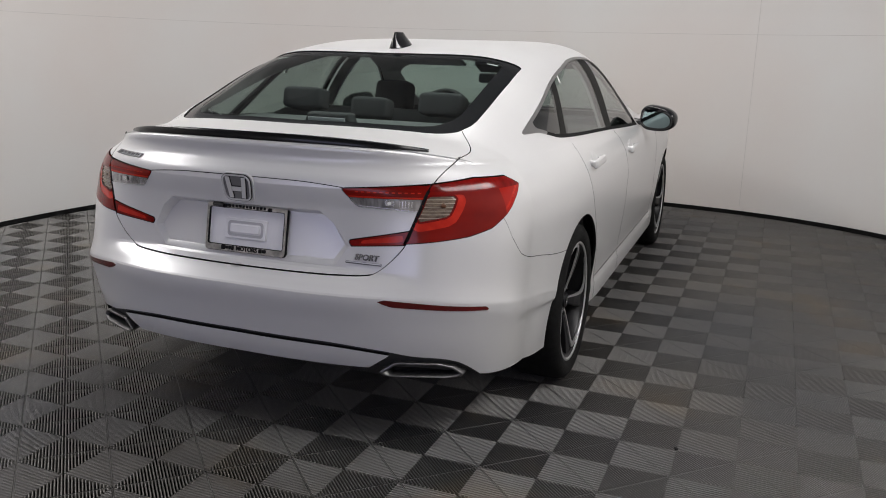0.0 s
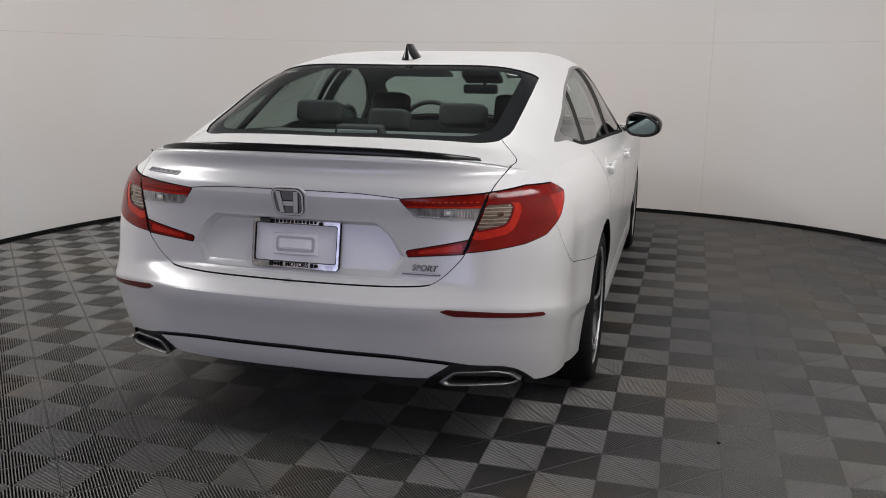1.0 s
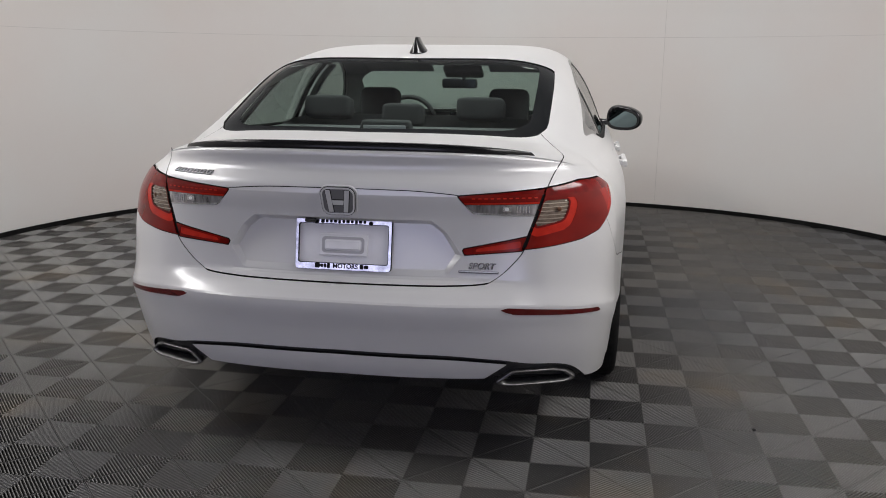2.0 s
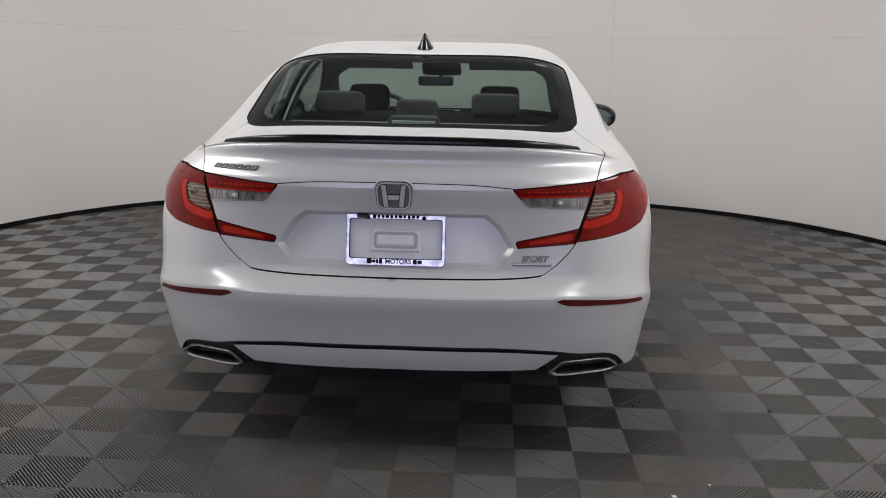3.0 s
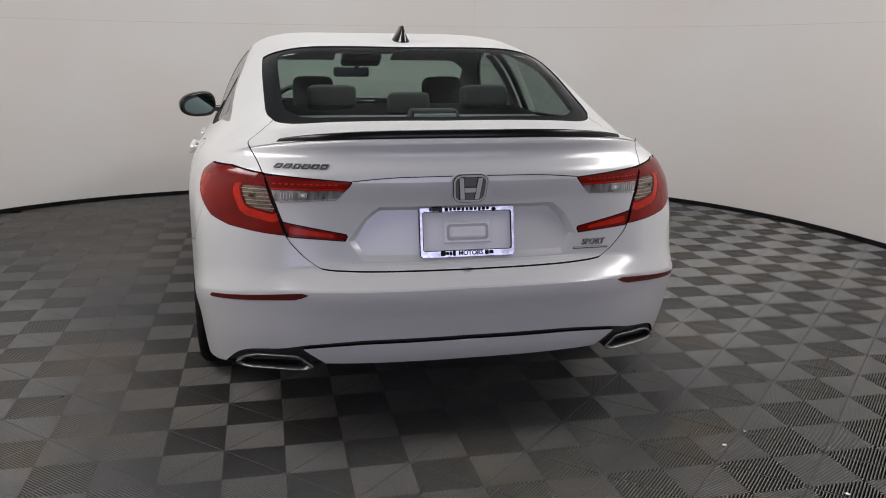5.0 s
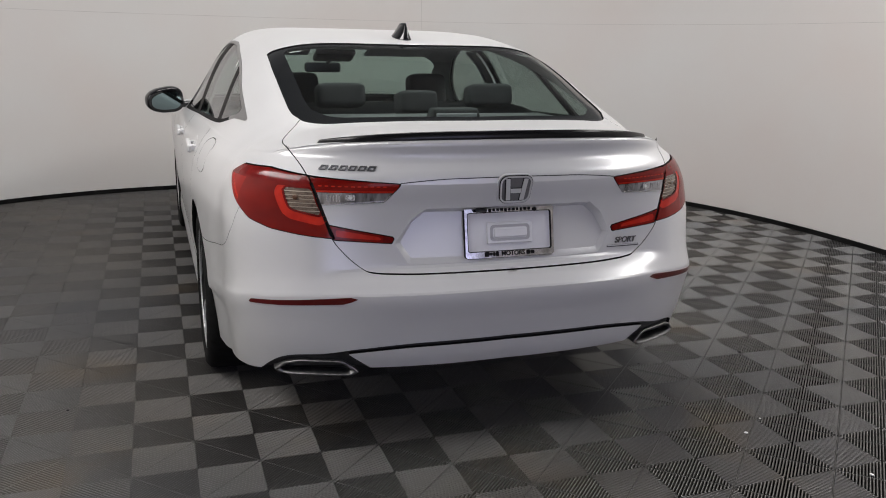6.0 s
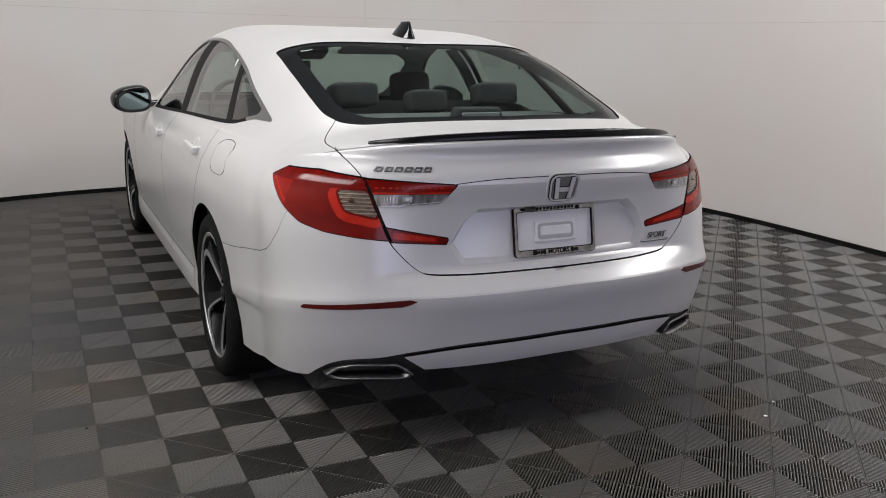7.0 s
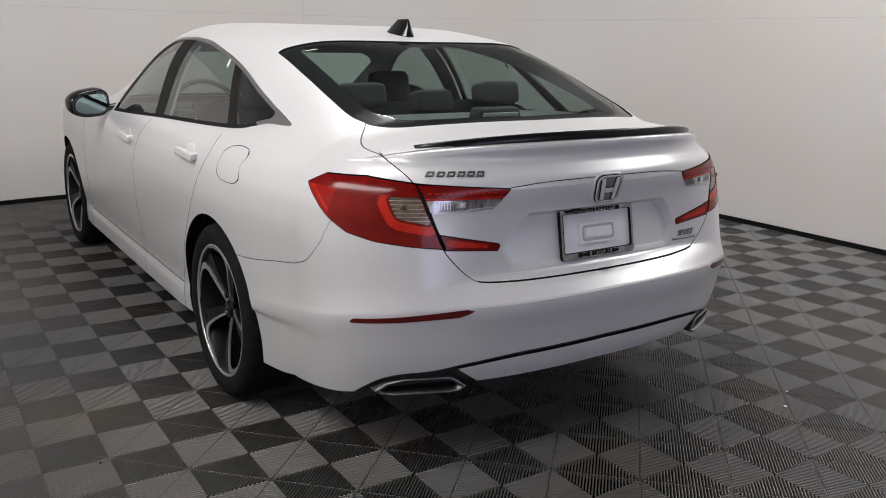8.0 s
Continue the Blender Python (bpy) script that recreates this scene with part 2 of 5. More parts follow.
def wall_strip(z0, z1, inner, outer):
    a, b = wall_line(inner), wall_line(outer)
    n = len(a)
    vs = [(x, y, z0) for x, y in a] + [(x, y, z1) for x, y in a] + [(x, y, z1) for x, y in b] + [(x, y, z0) for x, y in b]
    fs = []
    for i in range(n - 1):
        for k in range(4):
            p, q = k * n, (k + 1) % 4 * n
            fs.append((p + i, q + i, q + i + 1, p + i + 1))
    fs += [(0, 3 * n, 2 * n, n), (n - 1, 2 * n - 1, 3 * n - 1, 4 * n - 1)]
    return vs, fs


tagged(part("wall_curved", wall_strip(0.0, BOOTH_H, 0.0, 0.1), WALL, smooth=False), "white painted studio wall curving round the car", "wall", kind="structure")
wall_mesh = bpy.data.objects["wall_curved"].data
wall_mesh.polygons.foreach_set("use_smooth", [True] * len(wall_mesh.polygons))
wall_mesh.set_sharp_from_angle(angle=radians(30))
tagged(part("baseboard", wall_strip(-0.012, 0.034, -0.016, -0.002), BASE_BLACK), "black band along the foot of the wall", "baseboard", kind="structure")
# unseen upper walls, added in grey to set bounce and glass reflections
tagged(part("wall_upper_unseen", wall_strip(BOOTH_H + 0.002, WALL_H, 0.02, 0.1), CEILING), "unseen grey upper wall added above the booth to set bounce light", "wall", kind="structure")
tagged(part("wall_back", one_box(pose(0, BACK_Y - 0.05, BOOTH_H / 2), 2 * HALF_X + 0.2, 0.1, BOOTH_H), WALL), "plain white wall behind the camera", "wall", kind="structure")
tagged(part("wall_back_upper_unseen", one_box(pose(0, BACK_Y - 0.05, (WALL_H + BOOTH_H) / 2 + 0.001), 2 * HALF_X + 0.2, 0.1, WALL_H - BOOTH_H), CEILING), "unseen grey upper wall added behind the camera to set bounce light", "wall", kind="structure")
tagged(part("ceiling", one_box(pose(0, 0.5, WALL_H + 0.05), 2 * HALF_X + 0.4, 11, 0.1), CEILING), "plain grey ceiling above the booth", "ceiling", kind="structure")
# joints between wall sheets
tagged(part("trim", wall_strip(1.5435, 1.5465, -0.0012, -0.0002), JOINT), "faint level joint between wall sheets", "trim", kind="structure")
joint_at = min(wall_line(), key=lambda p: math.hypot(p[0] - 1.345, p[1] - 5.38))
joint_turn = math.degrees(math.atan2(-joint_at[0] / HALF_X ** 2, (joint_at[1] - MID_Y) / HALF_Y ** 2))
tagged(part("trim", one_box(pose(*joint_at, BOOTH_H / 2 + 0.03, 0, 0, joint_turn), 0.003, 0.003, BOOTH_H - 0.08), JOINT), "faint upright joint between wall sheets", "trim", kind="structure")

# two long panel lights high on the side walls, turned in and down
LAMP_Z, LAMP_X, LAMP_Y, LAMP_LONG, LAMP_WIDE = 3.2, 3.25, 0.0, 3.9, 0.6
for k in (1, -1):
    at = pose(k * LAMP_X, LAMP_Y, LAMP_Z, 0, k * LAMP_TILT, 0)
    light = thing("wall_light", "long white panel light on a bracket high on the wall", "wall light", at, "panel lights beside the car")
    part("housing", one_box(pose(0, 0, 0.045), LAMP_WIDE + 0.06, LAMP_LONG + 0.06, 0.07, 0.01), BASE_BLACK, light, "black housing of the light")
    part("diffuser", one_box(pose(0, 0, 0.008), LAMP_WIDE, LAMP_LONG, 0.008), LAMP_GLOW, light, "white glowing diffuser")
    for sy in (-1.5, 0.0, 1.5):
        part("bracket", tube([(0, sy, 0.06), tuple(at.inverted() @ Vector((k * (HALF_X + 0.01), LAMP_Y + sy, LAMP_Z + 0.1)))], 0.015), SATIN, light)
    lamp = area_lamp("panel_lamp", 0, 0, 0, LAMP_WIDE, LAMP_LONG, LAMP_POWER)
    lamp.matrix_world = at
# one soft box hung over the car's roof
BOX_Y, BOX_Z, BOX_WIDE, BOX_LONG = 1.5, 4.2, 2.6, 1.4
soft_box = thing("ceiling_light", "white soft box light hung above the car's roof", "ceiling light", pose(0, BOX_Y, BOX_Z))
part("housing", one_box(pose(0, 0, 0.06), BOX_WIDE + 0.08, BOX_LONG + 0.08, 0.09, 0.01), BASE_BLACK, soft_box, "black housing of the light")
part("diffuser", one_box(pose(0, 0, 0.008), BOX_WIDE, BOX_LONG, 0.008), LAMP_GLOW, soft_box, "white glowing diffuser")
for sx in (-1.1, 1.1):
    for sy in (-0.55, 0.55):
        part("hanger", tube([(sx, sy, 0.08), (sx, sy, WALL_H - BOX_Z + 0.01)], 0.008), SATIN, soft_box)
area_lamp("soft_box_lamp", 0, BOX_Y, BOX_Z - 0.004, BOX_WIDE, BOX_LONG, BOX_POWER)
# unseen glow panel, added for the bluish daylight that the car's tail reflects
tagged(part("back_glow_panel", one_box(pose(-0.05, BACK_Y + 0.005, 1.2), 3.4, 0.01, 1.15), DAYLIGHT_GLOW), "unseen bluish glow panel standing for daylight behind the camera", "window", kind="structure")


# ---- the car: one skin laid out by smooth curves, then cut into its panels ----
# car space: x to the right, y forward from the tail, z up from the floor
REAR_N, REAR_D = 2.6, 0.5
half_rear = curve([0.2, 0.3, 0.45, 0.591, 0.5965, 0.612, 0.65, 0.75, 0.85, 0.93, 1.0, 1.06], [0.832, 0.848, 0.863, 0.8745, 0.8745, 0.8715, 0.8685, 0.8695, 0.858, 0.82, 0.75, 0.725])
half_side = curve([0.16, 0.22, 0.32, 0.45, 0.6, 0.75, 0.85, 0.93, 1.0, 1.06], [0.86, 0.885, 0.895, 0.912, 0.922, 0.925, 0.915, 0.885, 0.835, 0.80])
sill_out = curve([0.16, 0.22, 0.30, 0.335, 0.37, 0.5], [0.012, 0.018, 0.014, 0.002, 0.0, 0.0])
tail_y = curve([0.2, 0.32, 0.38, 0.44, 0.50, 0.591, 0.596, 0.612, 0.634, 0.648, 0.665, 0.75, 0.85, 0.93, 0.945, 0.965, 0.985, 1.0, 1.02, 1.04, 1.06],
               [-0.07, -0.12, -0.145, -0.158, -0.172, -0.194, -0.194, -0.178, -0.150, -0.122, -0.100, -0.098, -0.106, -0.123, -0.121, -0.108, -0.09, -0.083, -0.086, -0.096, -0.1])
corner_y = curve([0.2, 0.32, 0.44, 0.52, 0.591, 0.5965, 0.614, 0.66, 0.75, 0.85, 0.93, 0.945, 0.965, 0.985, 1.0, 1.02, 1.04, 1.06],
                 [-0.07, -0.12, -0.157, -0.169, -0.181, -0.181, -0.1755, -0.159, -0.139, -0.122, -0.119, -0.117, -0.106, -0.09, -0.083, -0.086, -0.096, -0.1])
roof_z = curve([-0.12, 0.0, 0.12, 0.24, 0.4, 0.6, 0.8, 1.0, 1.2, 1.5, 2.0, 2.2, 2.4, 2.6, 2.8, 3.1, 3.45, 4.0, 4.5, 4.73],
               [1.05, 1.064, 1.074, 1.084, 1.142, 1.214, 1.284, 1.338, 1.368, 1.395, 1.408, 1.397, 1.365, 1.305, 1.228, 1.095, 0.985, 0.945, 0.86, 0.74])
shoulder_z = curve([0.13, 0.3, 0.5, 1.0, 1.8, 2.6, 3.2, 3.8, 4.5, 4.73], [0.995, 0.985, 0.985, 0.99, 0.975, 0.95, 0.93, 0.89, 0.78, 0.7])
crown = curve([0.0, 0.3, 0.85, 1.85, 2.6, 3.2, 3.8], [3.0, 4.3, 6.0, 7.4, 5.9, 4.4, 3.0])
crown_foot = curve([0.0, 0.3, 0.85, 1.85, 2.6, 3.2, 3.8], [1.5, 0.98, 0.78, 0.75, 0.7, 1.0, 1.9])
foot_z = curve([0.0, 0.6, 0.75, 0.9, 1.0, 1.15, 1.4, 1.75, 4.9, 9.0], [0.342, 0.338, 0.318, 0.289, 0.279, 0.263, 0.24, 0.225, 0.225, 0.225])
N_REAR, N_SIDE = 132, 104
THETA_LIP = 64.0
side_ys = [0.42 + (4.725 - 0.42) * (i / N_SIDE) for i in range(1, N_SIDE + 1)]


def outline_point(a, z):
    """The skin's place at station a along the outline (rear middle, corner, side, nose) and height z."""
    if a <= N_REAR:
        th = math.radians(90) * a / N_REAR
        s, c = math.sin(th) ** (2 / REAR_N), max(math.cos(th), 0) ** (2 / REAR_N)
        t = min(max((a / N_REAR - 0.2) / 0.28, 0), 1)
        t = t * t * (3 - 2 * t)
        return half_rear(z) * s, tail_y(z) * (1 - t) + corner_y(z) * t + REAR_D * (1 - c)
    y = side_ys[a - N_REAR - 1]
    y0 = corner_y(z) + REAR_D
    t = min(max((y - 0.345) / 0.75, 0), 1)
    e = min(t / 0.2, 1)
    y = max(y, y0 + 0.01 * (a - N_REAR))
    w = half_rear(z) + (half_side(z) - half_rear(z)) * t * (2 - t) * e * e * (3 - 2 * e)
    if 1.2 < y < 3.6:
        w += sill_out(z) * min((y - 1.2) / 0.3, 1, (3.6 - y) / 0.3)
    if y > 3.6:
        w *= max(1 - ((y - 3.6) / 1.135) ** 3.0, 0) ** 0.45
    return w, y


A_LIP = round(N_REAR * THETA_LIP / 90)
A_END = N_REAR + N_SIDE
top_x, top_y, top_z = [], [], []
for a in range(A_END + 1):
    if a <= A_LIP:
        u = math.sin(math.radians(90) * a / N_REAR) ** (2 / REAR_N) / math.sin(math.radians(90) * A_LIP / N_REAR) ** (2 / REAR_N)
        n = crown(0.0)
        z = 1.05 - (1.05 - 0.995) * (1 - max(1 - u ** n, 0) ** (1 / crown_foot(0.0)))
    else:
        y = outline_point(a, 0.985)[1]
        z = shoulder_z(y)
    x, y = outline_point(a, z)
    top_x.append(x), top_y.append(y), top_z.append(z)

# arc length along the outline at mid height: the flat coordinate in which tail and sides are drawn
ARC = [0.0]
for a in range(1, A_END + 1):
    p, q = outline_point(a - 1, 0.8), outline_point(a, 0.8)
    ARC.append(ARC[-1] + math.hypot(q[0] - p[0], q[1] - p[1]))


def arc_of_x(x, z):
    """Arc length at which the tail's skin at height z is x from the middle."""
    r = min(x / half_rear(z), 0.9999)
    th = math.degrees(math.asin(r ** (REAR_N / 2)))
    return float(np.interp(th / 90 * N_REAR, range(A_END + 1), ARC))


def arc_of_y(y, z=0.8):
    ys = [outline_point(a, z)[1] for a in range(A_END + 1)]
    return float(np.interp(y, ys, ARC))


# plate recess in the lid
RECESS_WALL = 0.018
RECESS = ((0.0, 0.845), (0.285, 0.845), (0.33, 0.81), (0.378, 0.735), (0.335, 0.668), (0.0, 0.668))


def inside_depth(px, pz, poly):
    """Signed distance to a closed outline, above 0 inside."""
    best, odd = 1e9, False
    for (x0, z0), (x1, z1) in zip(poly, poly[1:] + poly[:1]):
        dx, dz = x1 - x0, z1 - z0
        t = min(max(((px - x0) * dx + (pz - z0) * dz) / (dx * dx + dz * dz + 1e-12), 0), 1)
        best = min(best, math.hypot(px - x0 - t * dx, pz - z0 - t * dz))
        if (z0 > pz) != (z1 > pz) and px < x0 + (pz - z0) / (z1 - z0) * dx:
            odd = not odd
    return best if odd else -best


def recess(x, z):
    if x > 0.4 or z < 0.65 or z > 0.86:
        return 0.0
    wide = ((-0.4, 0.845), *RECESS[1:5], (-0.4, 0.668))
    t = min(max(inside_depth(x, z, wide) / RECESS_WALL, 0), 1)
    return (0.004 + 0.034 * min(max((z - 0.66) / 0.17, 0), 1)) * t


def recess_test(p, inset):
    if p[1] > 0.3 or p[0] > 0.45 or p[2] < 0.64 or p[2] > 0.87:
        return 0.05
    return inset - inside_depth(p[0], p[2], [(-0.4, 0.845), *RECESS[1:5], (-0.4, 0.668)])


def pressed(skin):
    """The skin with the plate recess pushed in, creased along the recess's rim and floor."""
    inner, outer = skin.cut(lambda p: recess_test(p, 0.0))
    bed, wall = inner.cut(lambda p: recess_test(p, RECESS_WALL))
    return outer.join(wall).join(bed).pushed().welded()


class Skin:
    """Polygons with shared corners (x, y, z, arc) that can be cut along any smooth line."""

    def __init__(self, v, f, edge_from=None):
        self.v, self.f, self.edge_from = v, f, edge_from

    def cut(self, test):
        """Two skins: where test is below 0, and where it is above."""
        val = [test(p) for p in self.v]
        v, seam, low, high = list(self.v), {}, [], []
        for face in self.f:
            vals = [val[i] for i in face]
            if max(vals) <= 0:
                low.append(face)
            elif min(vals) >= 0:
                high.append(face)
            else:
                a, b = [], []
                for k, i in enumerate(face):
                    j = face[(k + 1) % len(face)]
                    (a if val[i] <= 0 else b).append(i)
                    if val[i] == 0:
                        b.append(i)
                    if val[i] * val[j] < 0:
                        key = (min(i, j), max(i, j))
                        if key not in seam:
                            t = val[i] / (val[i] - val[j])
                            v.append(tuple(p + (q - p) * t for p, q in zip(self.v[i], self.v[j])))
                            seam[key] = len(v) - 1
                        a.append(seam[key]), b.append(seam[key])
                if len(a) > 2:
                    low.append(tuple(a))
                if len(b) > 2:
                    high.append(tuple(b))
        return Skin(v, low).tidy(), Skin(v, high).tidy()

    def tidy(self):
        used = sorted({i for f in self.f for i in f})
        at = {i: k for k, i in enumerate(used)}
        return Skin([self.v[i] for i in used], [tuple(at[i] for i in f) for f in self.f])

    def normals(self):
        n = [Vector() for _ in self.v]
        for f in self.f:
            p = [Vector(self.v[i][:3]) for i in f]
            c = Vector()
            for k in range(1, len(p) - 1):
                c += (p[k] - p[0]).cross(p[k + 1] - p[0])
            for i in f:
                n[i] += c
        return [k.normalized() if k.length else Vector((0, 0, 1)) for k in n]

    def moved(self, d):
        """The same skin set d metres outward."""
        return Skin([(*(Vector(p[:3]) + q * d), p[3]) for p, q in zip(self.v, self.normals())], self.f)

    def pushed(self):
        return Skin([(p[0], p[1] + recess(p[0], p[2]) if p[1] < 0.3 else p[1], p[2], p[3]) for p in self.v], self.f)

    def welded(self):
        """Corners that share a place become one."""
        at, v, to = {}, [], []
        for p in self.v:
            key = tuple(round(c * 20000) for c in p[:3])
            if key not in at:
                at[key] = len(v)
                v.append(p)
            to.append(at[key])
        faces = []
        for f in self.f:
            g = [to[i] for i in f]
            g = [i for k, i in enumerate(g) if i != g[k - 1]]
            if len(g) > 2:
                faces.append(tuple(g))
        return Skin(v, faces)

    def join(self, other):
        k = len(self.v)
        return Skin(self.v + other.v, self.f + [tuple(i + k for i in f) for f in other.f])

    def rim(self, deep):
        """Adds a folded edge, deep metres inward, along every open border away from the middle."""
        count = {}
        for f in self.f:
            for k, i in enumerate(f):
                j = f[(k + 1) % len(f)]
                count.setdefault((min(i, j), max(i, j)), []).append((i, j))
        nor, v, f = self.normals(), list(self.v), list(self.f)
        for runs in count.values():
            if len(runs) == 1:
                i, j = runs[0]
                if abs(self.v[i][0]) < 1e-6 and abs(self.v[j][0]) < 1e-6:
                    continue
                k = len(v)
                for q in (i, j):
                    v.append(self.v[q])
                for q in (j, i):
                    v.append((*(Vector(self.v[q][:3]) - nor[q] * deep), 0))
                f.append((k + 1, k, k + 3, k + 2))
        return Skin(v, f, len(self.f))


def mesh_of(skin, side=0, both=False):
    """A bmesh of a right-hand skin; side -1 mirrors it, both joins it with its mirror image."""
    bm = bmesh.new()
    for sgn in ((1, -1) if both else ((side or 1),)):
        vs = [bm.verts.new((p[0] * sgn, p[1], p[2])) for p in skin.v]
        for k, f in enumerate(skin.f):
            try:
                face = bm.faces.new([vs[i] for i in (f if sgn > 0 else f[::-1])])
                face.material_index = 1 if skin.edge_from is not None and k >= skin.edge_from else 0
            except ValueError:
                pass
    if both:
        mid = [v for v in bm.verts if abs(v.co.x) < 1e-5]
        bmesh.ops.remove_doubles(bm, verts=mid, dist=1e-4)
    return bm


# lower skin; the bumper's crease sinks as it runs round the corner to the wheel arch
crease_drop = curve([0.0, 0.5, 0.8, 1.05, 1.3, 1.5, 1.9, 2.6, 9.0], [0.0, 0.004, 0.026, 0.062, 0.108, 0.13, 0.07, 0.0, 0.0])
crease_reach = curve([0.2, 0.40, 0.594, 0.80, 1.1], [0.0, 0.0, 1.0, 0.0, 0.0])
fixed = [0.40 + 0.0078 * i for i in range(68) if abs(0.40 + 0.0078 * i - 0.5935) > 0.005] + [0.591, 0.5965]
LEVELS = sorted(fixed)
low_v, low_f = [], []
per = None
for a in range(A_END + 1):
    zt, zb = top_z[a], foot_z(ARC[a])
    zs = [zb + (0.40 - zb) * i / 12 for i in range(12)] + LEVELS + [0.93 + (zt - 0.93) * i / 7 for i in range(1, 8)]
    if zt < 0.945:
        zs = [zb + (z - zb) * (zt - zb) / (0.945 - zb) for z in [zb + (0.40 - zb) * i / 12 for i in range(12)] + LEVELS + [0.93 + 0.015 * i / 7 for i in range(1, 8)]]
    per = len(zs)
    for z in zs:
        x, y = outline_point(a, z)
        low_v.append((x, y, z - crease_drop(ARC[a]) * crease_reach(z), ARC[a]))
for a in range(A_END):
    for k in range(per - 1):
        low_f.append((a * per + k, (a + 1) * per + k, (a + 1) * per + k + 1, a * per + k + 1))
LOWER = Skin(low_v, low_f)

# upper skin: rows from the lid's rear edge forward to the nose
up_v, up_f = [], []
bow0 = top_y[A_LIP] - top_y[0]
for j in range(A_END - A_LIP + 1):
    a = A_LIP + j
    sx, sy, sz = top_x[a], top_y[a], top_z[a]
    bow = bow0 * max(1 - (sy - top_y[A_LIP]) / 0.55, 0) ** 2
    yc = sy - bow
    zc = 1.05 if j == 0 else roof_z(yc)
    n, m = crown(max(sy - 0.15, 0)), crown_foot(max(sy - 0.15, 0))
    for i in range(A_LIP + 1):
        u = (top_x[i] / top_x[A_LIP]) ** (1.0 if j < 6 else 0.8)
        g = (top_y[i] - top_y[0]) / bow0
        if i == A_LIP:
            z = sz
        elif j == 0:
            z = top_z[i]
        else:
            z = zc - (zc - sz) * (1 - max(1 - u ** n, 0) ** (1 / m))
        up_v.append((sx * u, yc + bow * g, z, 9.0))
w = A_LIP + 1
for j in range(A_END - A_LIP):
    for i in range(A_LIP):
        up_f.append((j * w + i, j * w + i + 1, (j + 1) * w + i + 1, (j + 1) * w + i))
UPPER = Skin(up_v, up_f)
LOWER_CORE = LOWER.pushed()


def smooth_max(a, b, r):
    h = max(r - abs(a - b), 0) / r
    return max(a, b) + h * h * r / 4


def rounded(poly, times=2, keen=0.2):
    """Corner-cutting of a closed outline."""
    for _ in range(times):
        out = []
        for p, q in zip(poly, poly[1:] + poly[:1]):
            out += [tuple((1 - keen) * i + keen * k for i, k in zip(p, q)), tuple(keen * i + (1 - keen) * k for i, k in zip(p, q))]
        poly = out
    return poly


car = thing("car", "white four-door sedan with black spoiler parked on grey tiles", "car", pose(0.007, 0, 0, 0, 0, 0.5))

# --- rear window, in plan
back_line = curve([0.0, 0.3, 0.5, 0.6, 0.7], [0.232, 0.245, 0.285, 0.325, 0.4])
head_line = curve([0.0, 0.3, 0.5, 0.6, 0.7], [0.985, 0.995, 1.02, 1.06, 1.13])
glass_half = curve([0.2, 0.45, 0.8, 1.1], [0.606, 0.611, 0.614, 0.605])


def rear_glass_test(p):
    x, y = p[0], p[1]
    if y > 1.4:
        return 1.0
    return smooth_max(smooth_max(x - glass_half(y), back_line(x) - y, 0.15), y - head_line(x), 0.03)


def band_test(p):
    """Inner border of the black band: wide at the sides and foot, narrow at the head."""
    x, y = p[0], p[1]
    return smooth_max(smooth_max(x - glass_half(y) + 0.062, back_line(x) + 0.055 - y, 0.13), y - head_line(x) + 0.03, 0.05)


rear_glass, UPPER = UPPER.cut(rear_glass_test)
pane, band = rear_glass.moved(-0.004).cut(band_test)
WIND = lambda p: smooth_max(smooth_max(p[0] - (0.655 + 0.14 * (p[1] - 2.62)), 2.55 + 0.05 * p[0] - p[1], 0.05), p[1] - 3.46 + 0.25 * p[0] ** 2, 0.05)
windscreen, UPPER = UPPER.cut(WIND)

# --- side windows, seen square from the side
BELT = curve([0.6, 0.74, 0.80, 0.917, 1.0, 1.83, 2.5, 3.0], [1.054, 1.054, 1.043, 1.022, 1.016, 0.985, 0.958, 0.945])
ARCH = curve([0.59, 0.70, 0.875, 1.124, 1.289, 1.52, 1.70, 1.90, 2.10, 2.324, 2.47, 2.60, 2.66, 2.70], [1.054, 1.087, 1.140, 1.217, 1.257, 1.300, 1.326, 1.336, 1.333, 1.279, 1.207, 1.114, 1.044, 0.94])
side_open, UPPER = UPPER.cut(lambda p: max(0.05 - (p[0] - 0.45), BELT(p[1]) - p[2], p[2] - ARCH(p[1]), 0.60 - p[1], p[1] - 2.75))


def lean(y, y0, y1, z):
    """A slanting line in side view from (y0, 1.0) to (y1, 1.33)."""
    return y - (y0 + (y1 - y0) * (z - 1.0) / 0.33)


inner = side_open.moved(-0.006)
trim_in = 0.016
inner, side_trim = inner.cut(lambda p: max(BELT(p[1]) + 0.012 - p[2], p[2] - ARCH(p[1]) + trim_in, 0.745 - p[1]))
side_seal, side_trim = side_trim.cut(lambda p: max(p[2] - BELT(p[1]) - 0.0122, 0.80 - p[1]))
trim_line, side_trim = side_trim.cut(lambda p: max(ARCH(p[1]) - 0.005 - p[2], p[1] - 2.25, 0.64 - p[1]))
quarter_glass, rest = inner.cut(lambda p: lean(p[1], 0.939, 1.322, p[2]))
pillar_c, rest = rest.cut(lambda p: lean(p[1], 1.024, 1.371, p[2]))
rear_door_glass, rest = rest.cut(lambda p: lean(p[1], 1.826, 1.871, p[2]))
pillar_b, front_door_glass = rest.cut(lambda p: lean(p[1], 1.954, 2.034, p[2]))

# --- tail lamps and reflectors, drawn along the tail's arc
def tail_outline(points):
    return [(arc_of_x(h, z) if kind == "x" else arc_of_y(h, z), z) for kind, h, z in points]


